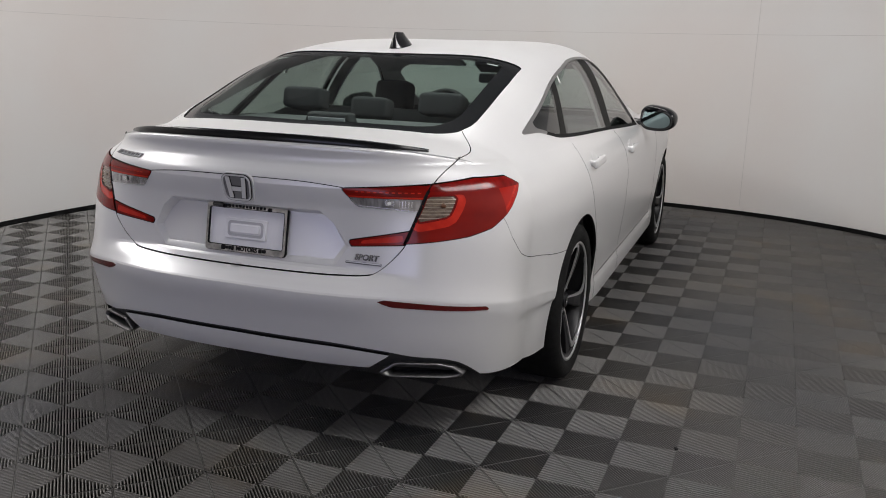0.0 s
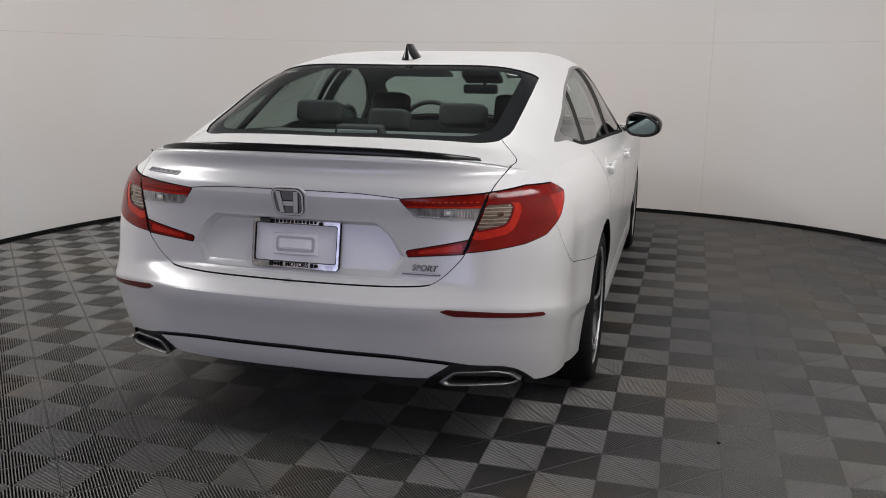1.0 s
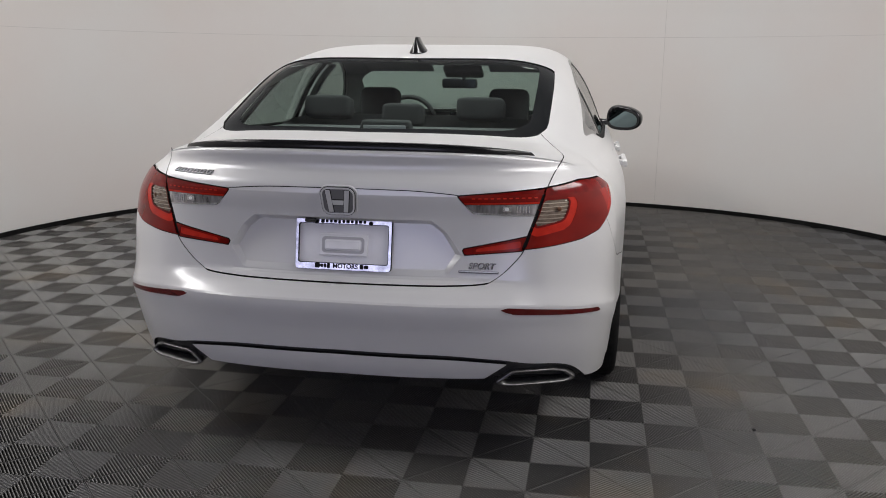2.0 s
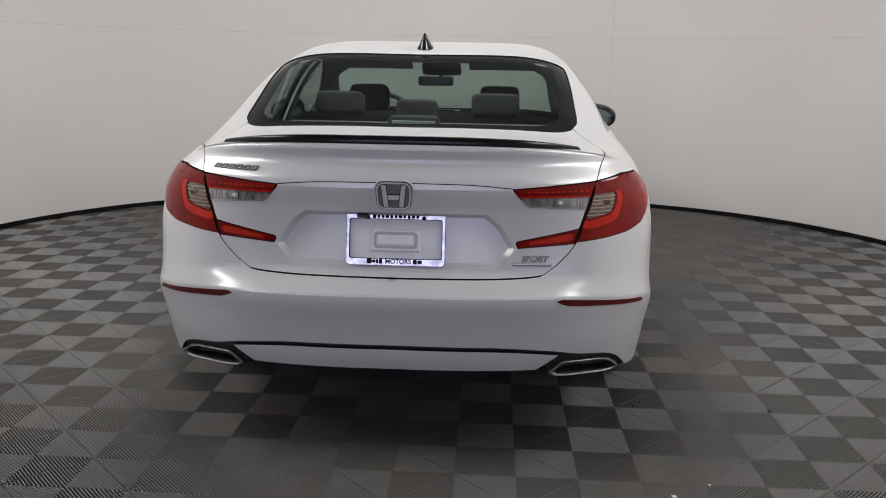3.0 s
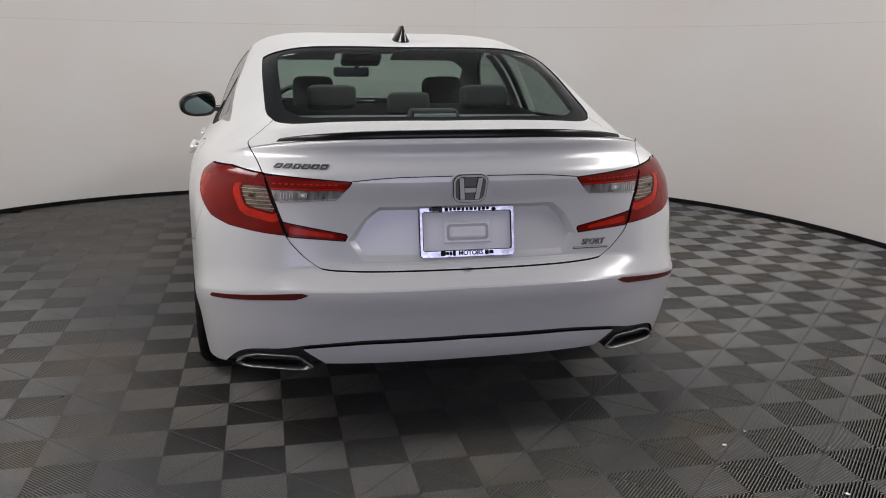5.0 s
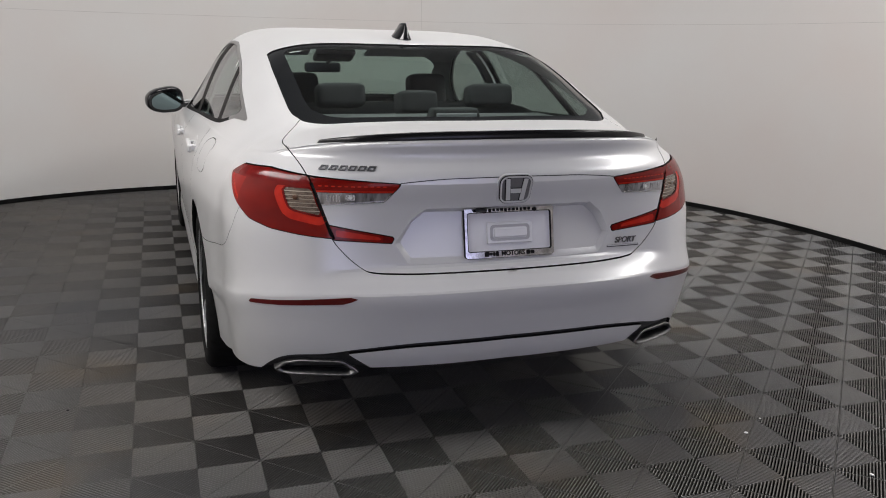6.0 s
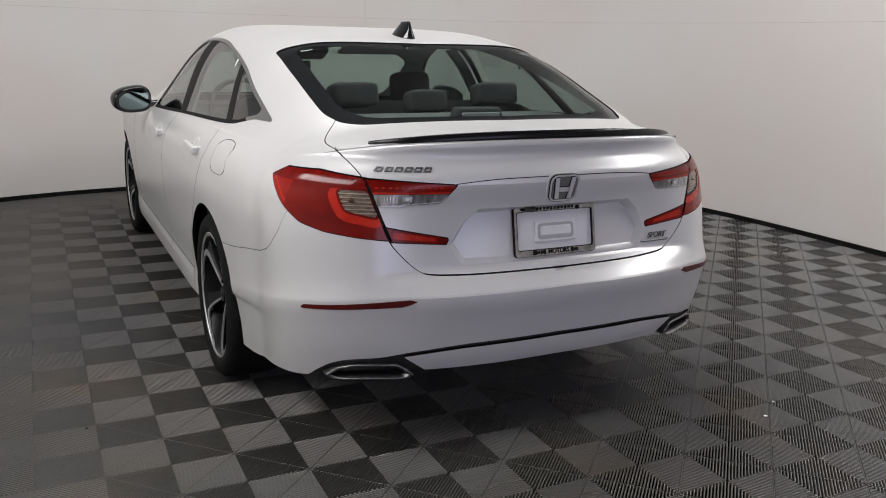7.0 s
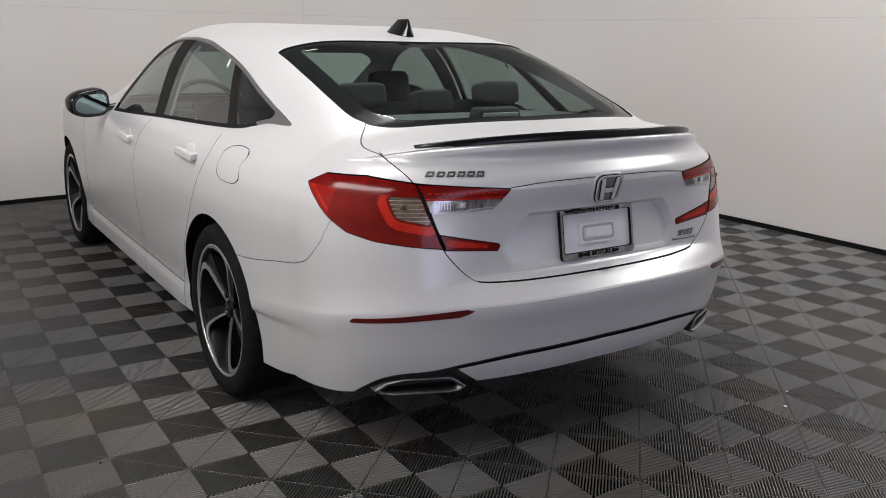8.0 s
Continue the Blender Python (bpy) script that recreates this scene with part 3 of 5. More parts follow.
def poly_test(poly):
    a0, a1 = min(p[0] for p in poly) - 0.05, max(p[0] for p in poly) + 0.05
    z0, z1 = min(p[1] for p in poly) - 0.05, max(p[1] for p in poly) + 0.05

    def test(p):
        if p[3] < a0 or p[3] > a1 or p[2] < z0 or p[2] > z1:
            return 0.05
        return -inside_depth(p[3], p[2], poly)
    return test


LAMP_Q = rounded(tail_outline([("x", 0.626, 0.946), ("y", 0.119, 0.96), ("y", 0.251, 0.955), ("y", 0.313, 0.922), ("y", 0.232, 0.878), ("y", 0.173, 0.837), ("y", 0.108, 0.80), ("x", 0.744, 0.779), ("x", 0.668, 0.767), ("x", 0.560, 0.755), ("x", 0.577, 0.80), ("x", 0.597, 0.858), ("x", 0.612, 0.905)]), 1, 0.02)
LAMP_U = rounded(tail_outline([("x", 0.6335, 0.946), ("x", 0.362, 0.927), ("x", 0.372, 0.912), ("x", 0.412, 0.868), ("x", 0.605, 0.858)]), 1, 0.02)
LAMP_L = rounded(tail_outline([("x", 0.5855, 0.802), ("x", 0.376, 0.757), ("x", 0.386, 0.734), ("x", 0.5695, 0.752)]), 1, 0.02)
REFLECT = rounded(tail_outline([("x", 0.505, 0.582), ("x", 0.53, 0.589), ("y", 0.06, 0.556), ("y", 0.075, 0.542), ("x", 0.55, 0.566)]), 1, 0.03)
lid_edge = curve([0.62, 0.638, 0.65, 0.67, 0.70, 0.755, 0.80, 0.858, 0.946, 0.985, 1.0, 1.06], [0.36, 0.43, 0.462, 0.493, 0.526, 0.5695, 0.5855, 0.605, 0.6335, 0.652, 0.662, 0.70])
lamp_joint, LOWER = LOWER.cut(lambda p: max(abs(p[0] - lid_edge(p[2]) + 0.002) - 0.005, 0.76 - p[2], p[2] - 0.936) if p[1] < 0.5 else 1.0)
lamp_q, LOWER = LOWER.cut(poly_test(LAMP_Q))
lamp_u, LOWER = LOWER.cut(poly_test(LAMP_U))
lamp_l, LOWER = LOWER.cut(poly_test(LAMP_L))
reflector, LOWER = LOWER.cut(poly_test(REFLECT))

# --- wheel arches
REAR_HUB, FRONT_HUB, HUB_Z = 0.975, 3.81, 0.333
for hub in (REAR_HUB, FRONT_HUB):
    _, LOWER = LOWER.cut(lambda p, h=hub: (math.hypot(p[1] - h, p[2] - HUB_Z) - 0.372) if p[3] > 0.9 else 1.0)

# --- slot and exhaust openings in the rear bumper: dark insert below the line, body-coloured panel in its middle
slot_line = curve([0.0, 0.3, 0.5, 0.60, 0.68, 0.72, 0.77, 0.79], [0.430, 0.427, 0.409, 0.389, 0.378, 0.363, 0.308, 0.26])
valance_top = curve([0.0, 0.3, 0.54, 0.6], [0.4145, 0.4115, 0.389, 0.372])
bumper_low, LOWER = LOWER.cut(lambda p: max(p[2] - slot_line(p[0]), p[1] - 0.3))
valance, bumper_insert = bumper_low.cut(lambda p: max(p[2] - valance_top(p[0]), p[0] - (0.458 + 1.4 * (p[2] - 0.339))))

# --- trunk lid
lid_foot = curve([0.0, 0.3, 0.40, 0.47, 0.5], [0.6425, 0.6432, 0.6455, 0.653, 0.67])


def lid_test(p):
    if p[1] > 0.6:
        return 1.0
    side = smooth_max(p[0] - lid_edge(p[2]), 0.9 * (p[0] - 0.70) + 0.75 * (p[1] - 0.245), 0.07)
    return max(side, lid_foot(p[0]) - p[2])


GAP = 0.0019
lid_low, LOWER = LOWER.cut(lambda p: lid_test(p) + GAP)
lid_up, UPPER = UPPER.cut(lambda p: lid_test(p) + GAP)
_, LOWER = LOWER.cut(lambda p: lid_test(p) - GAP)
_, UPPER = UPPER.cut(lambda p: lid_test(p) - GAP)

# --- groove between the lid's upper part and its lower facing
seam_z = curve([0.0, 0.2, 0.36, 0.5], [0.941, 0.939, 0.9275, 0.90])
garnish, lid_low = lid_low.cut(lambda p: max(p[2] - seam_z(p[0]) + 0.0015, p[0] - 0.372))
_, lid_low = lid_low.cut(lambda p: max(p[2] - seam_z(p[0]) - 0.0015, p[0] - 0.372))

# --- rear bumper: below a line from the lid's foot under the lamp to the arch
bump_edge = curve([0.0, 0.5, *(arc_of_x(x, 0.77) for x in (0.571, 0.668, 0.744)), *(arc_of_y(y) for y in (0.108, 0.14, 0.196, 0.273, 0.461, 0.668, 0.9))],
                  [0.665, 0.70, 0.765, 0.777, 0.788, 0.812, 0.835, 0.757, 0.69, 0.645, 0.614, 0.60])
bumper, LOWER = LOWER.cut(lambda p: (p[2] - bump_edge(p[3]) + GAP * 0.6) if p[1] < REAR_HUB else 1.0)
_, LOWER = LOWER.cut(lambda p: (p[2] - bump_edge(p[3]) - GAP * 0.6) if p[1] < REAR_HUB else 1.0)

# --- doors, by their cut lines in side view
c_cut = curve([0.2, 0.327, 0.40, 0.482, 0.6, 0.70, 0.788, 0.9, 0.94, 1.4], [1.415, 1.413, 1.385, 1.338, 1.262, 1.19, 1.125, 1.05, 1.036, 1.034])
b_cut = curve([0.2, 0.44, 0.6, 0.73, 0.83, 0.9, 1.0, 1.4], [2.02, 2.034, 2.07, 2.074, 2.034, 2.0, 1.93, 1.92])
a_cut = curve([0.2, 0.4, 0.9, 1.4], [3.24, 3.25, 3.2, 3.15])
sill_z = 0.335


def shut(line):
    """Cuts the lower skin along a shut line y = line(z) above the sill; returns what lies behind it."""
    global LOWER
    back, LOWER = LOWER.cut(lambda p: p[1] - line(p[2]) + GAP)
    _, LOWER = LOWER.cut(lambda p: p[1] - line(p[2]) - GAP)
    return back


quarter = shut(c_cut)
rear_door_low = shut(b_cut)
front_door_low = shut(a_cut)
fender = LOWER
sills = None
doors = []
for low in (rear_door_low, front_door_low):
    sill, up = low.cut(lambda p: p[2] - sill_z + GAP)
    _, up = up.cut(lambda p: p[2] - sill_z - GAP)
    sills = sill if sills is None else sills.join(sill)
    doors.append(up)
fuel_line = rounded([(0.715, 0.955), (0.76, 0.972), (0.84, 0.974), (0.92, 0.955), (0.925, 0.88), (0.88, 0.85), (0.75, 0.85), (0.712, 0.868), (0.75, 0.91)], 2)


# --- link the panels
def panel(name, skin, material, label="", both=True, rim=0.012, parent=car):
    """Links a skin as one mesh, or one each side, with folded edges; painted panels' edges are blackened as shade in
    the gaps.
    """
    s = skin.rim(rim) if rim else skin
    obs = [part(name, mesh_of(s, both=True), material, parent, label, smooth=True)] if both else [part(name, mesh_of(s, side=k), material, parent, label, smooth=True) for k in (1, -1)]
    for ob in obs:
        ob.data.materials.append(SEAL_SHADE if material == PAINT else material)
    return obs[0] if both else obs


lid = panel("trunk_lid", pressed(lid_low).join(lid_up).welded(), PAINT, rim=0.007)
facing = panel("lid_facing", pressed(garnish), PAINT, parent=lid)
rear_bumper = panel("rear_bumper", bumper, PAINT)
for ob in (facing, rear_bumper):
    ob.data.set_sharp_from_angle(angle=radians(12))
panel("bumper_insert", bumper_insert.moved(-0.012), BLACK, "black plastic insert round the exhaust tips")
panel("valance", valance, PAINT, "white lower panel below a black slot")
panel("roof", UPPER, PAINT)
panel("fender", fender, PAINT)
panel("sill", sills, PAINT, both=False)
rear_doors = panel("rear_door", doors[0], PAINT, both=False)
front_doors = panel("front_door", doors[1], PAINT, both=False)
fuel, quarter_l = quarter.cut(lambda p: -inside_depth(p[1], p[2], fuel_line) + 0.0011 if p[3] > 0.9 else 1.0)
_, quarter_l = quarter_l.cut(lambda p: -inside_depth(p[1], p[2], fuel_line) - 0.0011 if p[3] > 0.9 else 1.0)
# these folded edges are blackened too, as shade in the panel gaps
for name, skin, k in (("quarter_panel", quarter, 1), ("quarter_panel", quarter_l, -1), ("fuel_flap", fuel, -1)):
    part(name, mesh_of(skin.rim(0.012), side=k), PAINT, car, smooth=True).data.materials.append(SEAL_SHADE)

for ob in (panel("rear_window", pane, GLASS, "green-tinted rear glass", rim=0), panel("windscreen", windscreen.moved(-0.006), GLASS, "green-tinted glass", rim=0)):
    ob.visible_shadow = False
panel("window_band", band, FRIT, "black border printed round the rear glass", rim=0.004)
for name, skin in (("quarter_glass", quarter_glass), ("rear_door_glass", rear_door_glass), ("front_door_glass", front_door_glass)):
    for ob in panel(name, skin, PRIVACY, "grey-green tinted glass", both=False, rim=0):
        ob.visible_shadow = False
panel("window_trim", side_trim.moved(0.007), DARK_CHROME, "dark chrome moulding round the side windows", both=False, rim=0.014)
panel("trim_seal", trim_line.moved(0.003).welded(), SEAL_SHADE, "thin black seal round the window moulding", both=False, rim=0.012)
panel("window_seal", side_seal.moved(0.005), SEAL_SHADE, "black rubber strip below the side windows", both=False, rim=0.012)
panel("window_pillar", pillar_b.moved(0.001), PILLAR_BLACK, "black pillar cover", both=False, rim=0.01)
panel("window_pillar", pillar_c.moved(0.001), PILLAR_BLACK, "black pillar cover", both=False, rim=0.01)

# tail lamps: red lens in zones, clear windows with silver bars behind
clear_zone = rounded(tail_outline([("x", 0.622, 0.906), ("x", 0.70, 0.908), ("x", 0.685, 0.845), ("x", 0.596, 0.826)]), 1, 0.1)


def between(skin, z0, z1):
    """What lies between two heights, and the rest."""
    under, over = skin.cut(lambda p: p[2] - z0)
    mid, over = over.cut(lambda p: p[2] - z1)
    return mid, under.join(over)


lid_lamps = {}
for k in (1, -1):
    for kind, skin in (("q", lamp_q), ("u", lamp_u), ("l", lamp_l)):
        own = part("tail_lamp" if kind == "q" else "lid_lamp", mesh_of(skin.moved(-0.016).rim(0.02), side=k), LENS_EDGE, car, "dark red-edged lamp housing", smooth=True)
        lid_lamps[k, kind] = own
        outline = {"q": LAMP_Q, "u": LAMP_U, "l": LAMP_L}[kind]
        face, edge = skin.moved(0.002).cut(lambda p: -inside_depth(p[3], p[2], outline) + 0.0035)
        guides, deep = [], []
        if kind == "q":
            glass, face = face.cut(lambda p: -inside_depth(p[3], p[2], clear_zone))
            top, face = face.cut(lambda p: 0.921 - p[2])
            deep.append(top)
            rim_red, face = face.cut(lambda p: inside_depth(p[3], p[2], clear_zone) + 0.006)[::-1]
            deep.append(rim_red)
            band_red, face = face.cut(lambda p: max(-inside_depth(p[3], p[2], clear_zone) - 0.030, p[2] - 0.912))
            guides.append(band_red)
            outer, face = face.cut(lambda p: max(arc_of_y(0.165) - p[3], p[2] - 0.925))
            strip, outer = outer.cut(lambda p: abs(inside_depth(p[3], p[2], LAMP_Q) - 0.017) - 0.0045)
            guides.append(strip)
            part("outer_lens", mesh_of(outer.rim(0.004), side=k), RED_BRIGHT, own, "bright red outer lens", smooth=True)
            rest = glass.moved(-0.003)
            for n in range(6):
                bar_skin, rest = between(rest, 0.838 + 0.0115 * n, 0.8405 + 0.0115 * n)
                part("reflector_bar", mesh_of(bar_skin.moved(0.001), side=k), WARM_SILVER, own, "thin silver reflector bar", smooth=True)
            part("clear_lens", mesh_of(rest, side=k), AMBER_LENS, own, "clear lens over brownish reflector", smooth=True)
            bulb = bmesh.new()
            hub_y = min(v[1] for v in glass.v if abs(v[0] - 0.672) < 0.02 and abs(v[2] - 0.88) < 0.015)
            bmesh.ops.create_uvsphere(bulb, u_segments=16, v_segments=10, radius=1, matrix=pose(k * 0.672, hub_y + 0.006, 0.88, 0, 0, k * 35) @ Matrix.Diagonal((0.009, 0.003, 0.008, 1)))
            part("bulb", bulb, AMBER, own, "amber indicator bulb", smooth=True)
        elif kind == "u":
            face, glass = face.cut(lambda p: 0.897 - p[2])
            top, face = face.cut(lambda p: 0.928 - p[2])
            deep.append(top)
            line, face = between(face, 0.8985, 0.9035)
            guides.append(line)
            part("clear_lens", mesh_of(glass.moved(-0.003), side=k), CLEAR_LENS, own, "clear lens over silver reflector", smooth=True)
            sill_edge, edge = edge.cut(lambda p: p[2] - 0.892)
            part("lens_rim", mesh_of(sill_edge.rim(0.004), side=k), SILVER, own, "silver lower rim of the lens", smooth=True)
        else:
            mid = rounded(tail_outline([("x", 0.56, 0.786), ("x", 0.42, 0.757), ("x", 0.42, 0.747), ("x", 0.56, 0.763)]), 1, 0.1)
            line, face = face.cut(lambda p: -inside_depth(p[3], p[2], mid))
            guides.append(line)
            inner_end, face = face.cut(lambda p: p[3] - arc_of_x(0.415, 0.75))
            deep.append(inner_end)
        part("red_lens", mesh_of(face.rim(0.004), side=k), RED, own, "glossy red lens", smooth=True)
        for piece in guides:
            part("light_guide", mesh_of(piece.moved(-0.001), side=k), RED_GUIDE, own, "bright red light guide", smooth=True)
        for piece in deep:
            part("dark_lens", mesh_of(piece, side=k), RED_DEEP, own, "dark red lens border", smooth=True)
    part("lamp_joint", mesh_of(lamp_joint.moved(-0.004).rim(0.02), side=k), SEAL_SHADE, car, "black joint between the tail lamps", smooth=True)
    part("bumper_reflector", mesh_of(reflector.moved(0.002).rim(0.012), side=k), RED_DARK, car, "narrow dark red reflector", smooth=True)

# black inner skin put in as shade behind the gaps, and under-body
core = LOWER_CORE.moved(-0.03)
for hub in (REAR_HUB, FRONT_HUB):
    _, core = core.cut(lambda p, h=hub: (math.hypot(p[1] - h, p[2] - HUB_Z) - 0.38) if p[3] > 0.9 else 1.0)
_, core = core.cut(lambda p: 0.335 - p[2])[::-1]
part("inner_body", mesh_of(core, both=True), SEAL_SHADE, car, "black inner skin put in as shade behind the panel gaps", smooth=True)
under = bmesh.new()
box(under, pose(0, 2.9, 0.23), 1.30, 3.2, 0.1, 0.03)
box(under, pose(0, 0.42, 0.36), 1.0, 0.6, 0.1, 0.03)
part("underbody", under, BLACK, car, "dark underside")

# rear spoiler along the lid's edge
def spoiler():
    vs, fs, n = [], [], 61
    for i in range(n):
        x = -0.595 + 1.19 * i / (n - 1)
        ax = abs(x)
        col = float(np.interp(ax, top_x[:A_LIP + 1], range(A_LIP + 1)))
        y = float(np.interp(col, range(A_LIP + 1), top_y[:A_LIP + 1])) + 0.012 + 0.022 * (ax / 0.595) ** 3
        z = float(np.interp(col, range(A_LIP + 1), top_z[:A_LIP + 1])) - 0.012 * (ax / 0.595) ** 4
        end = min((0.595 - ax) / 0.012, 1) ** 0.4
        h, d = 0.012 * end + 0.0135, 0.05 * end + 0.012
        lift = 0.003 + 0.003 * end
        ring = [(0.004, -0.008), (-0.003 * end, lift + h * 0.9), (0.003, lift + h), (d * 0.6, lift + h * 0.8), (d, 0.006), (d * 0.5, -0.006), (0.012, -0.014)]
        vs += [(x, y + p, z + q) for p, q in ring]
    m = 7
    for i in range(n - 1):
        for j in range(m):
            fs.append((i * m + j, i * m + (j + 1) % m, (i + 1) * m + (j + 1) % m, (i + 1) * m + j))
    fs += [tuple(range(m))[::-1], tuple((n - 1) * m + j for j in range(m))]
    return vs, fs


part("spoiler", spoiler(), SPOILER_BLACK, car, "gloss black lip spoiler", smooth=True)


# shark-fin aerial
def fin():
    vs, fs, n, m = [], [], 15, 12
    for i in range(n):
        t = i / (n - 1)
        z = 0.075 * t
        y0, y1 = 0.005 + 0.022 * t * t, 0.225 - 0.105 * t ** 1.3
        wd = (0.040 * (1 - t) ** 1.4 + 0.007) * (1 if t < 0.97 else 0.6)
        for j in range(m):
            a = 2 * math.pi * j / m
            vs.append((wd * math.sin(a), (y0 + y1) / 2 - (y1 - y0) / 2 * math.cos(a), z))
    for i in range(n - 1):
        for j in range(m):
            fs.append((i * m + j, i * m + (j + 1) % m, (i + 1) * m + (j + 1) % m, (i + 1) * m + j))
    fs += [tuple(range(m))[::-1], tuple((n - 1) * m + j for j in range(m))]
    return vs, fs


aerial = part("roof_aerial", fin(), GLOSS_BLACK, car, "gloss black shark-fin aerial", smooth=True)
aerial.location = (0, 1.07, roof_z(1.1) - 0.004)


# exhaust tips
def exhaust(k):
    out = rounded([(0.512, 0.317), (0.494, 0.330), (0.542, 0.366), (0.668, 0.362), (0.712, 0.348), (0.743, 0.318), (0.732, 0.307)], 2, 0.1)
    cx, cz = sum(p[0] for p in out) / len(out), sum(p[1] for p in out) / len(out)
    vs, fs, n = [], [], len(out)
    for grow, y in ((0.94, 0.12), (1.0, 0.0), (1.0, -0.008), (0.96, -0.012), (0.86, -0.010), (0.81, 0.015), (0.80, 0.05)):
        for x, z in out:
            px, pz = cx + (x - cx) * (1 + (grow - 1) * 0.8), cz + (z - cz) * (1 + (grow - 1) * 1.7)
            _, py = outline_point(round(float(np.interp(arc_of_x(px, 0.42), ARC, range(A_END + 1)))), 0.40)
            vs.append((k * px, py + 0.02 + y, pz))
    rows = 7
    for r in range(rows - 1):
        for i in range(n):
            q = (r * n + i, r * n + (i + 1) % n, (r + 1) * n + (i + 1) % n, (r + 1) * n + i)
            fs.append(q if k > 0 else q[::-1])
    return (vs, fs), [(v[0], v[1], v[2]) for v in vs[(rows - 1) * n:]]


for k in (1, -1):
    shape, mouth = exhaust(k)
    tip = part("exhaust_tip", shape, SATIN, car, "brushed steel exhaust finisher", smooth=True)
    # flat black disc stands for the shade inside the tip
    part("mouth", ([(x, y - 0.012, z) for x, y, z in mouth], [tuple(range(len(mouth)))]), SEAL_SHADE, tip, "black disc painted as the shaded hollow of the exhaust")

# door handles
for y, z, name, hosts in ((1.245, 0.897, "door_handle", rear_doors), (2.20, 0.868, "door_handle", front_doors)):
    for k, host in zip((1, -1), hosts):
        sx = half_side(z)
        tilt = math.degrees(math.atan2(half_side(z + 0.04) - half_side(z - 0.016), 0.056))
        bm = bmesh.new()
        box(bm, pose(k * (sx + 0.022), y, z, 2, k * -8, 0), 0.02, 0.21, 0.034, 0.009, 3)
        box(bm, pose(k * (sx + 0.006), y - 0.085, z), 0.03, 0.03, 0.026, 0.006)
        box(bm, pose(k * (sx + 0.006), y + 0.085, z), 0.03, 0.025, 0.024, 0.006)
        part(name, bm, PAINT, host, smooth=False)
        bm = bmesh.new()
        bmesh.ops.create_uvsphere(bm, u_segments=20, v_segments=10, radius=1, matrix=pose(k * half_side(z + 0.012), y + 0.01, z + 0.012, 0, k * tilt) @ Matrix.Diagonal((0.003, 0.055, 0.03, 1)))
        part("handle_cup", bm, PAINT, host, smooth=True)

# door mirrors
for k, host in zip((1, -1), front_doors):
    shell = bmesh.new()
    bmesh.ops.create_uvsphere(shell, u_segments=32, v_segments=20, radius=1)
    for v in shell.verts:
        x, y, z = v.co
        sq = lambda a, p: math.copysign(abs(a) ** p, a)
        y2 = y if y > 0 else max(y, -0.35)
        v.co = (0.108 * sq(x, 0.75), 0.10 * y2, 0.072 * sq(z, 0.75) * (1.0 - 0.2 * x * k))
    bmesh.ops.transform(shell, matrix=pose(k * 0.985, 2.70, 0.992, 7, k * 6, -k * 14), verts=shell.verts)
    mirror = part("door_mirror", shell, GLOSS_BLACK, host, "gloss black door mirror", smooth=True)
    pane_bm = bmesh.new()
    bmesh.ops.create_circle(pane_bm, cap_ends=True, segments=40, radius=1)
    for v in pane_bm.verts:
        a, b = v.co.x, v.co.y
        v.co = (0.084 * math.copysign(abs(a) ** 0.72, a), 0, 0.05 * math.copysign(abs(b) ** 0.72, b) * (1.0 - 0.2 * a * k))
    bmesh.ops.transform(pane_bm, matrix=pose(k * 0.985, 2.70, 0.992, 7, k * 6, -k * 14) @ pose(0, -0.041, 0), verts=pane_bm.verts)
    part("mirror_glass", pane_bm, MIRROR, mirror, "silver mirror glass")
    part("mirror_stalk", tube([(k * 0.82, 2.74, 0.962), (k * 0.87, 2.73, 0.965), (k * 0.92, 2.72, 0.975)], [0.026, 0.019, 0.022], 10), GLOSS_BLACK, mirror, smooth=True)


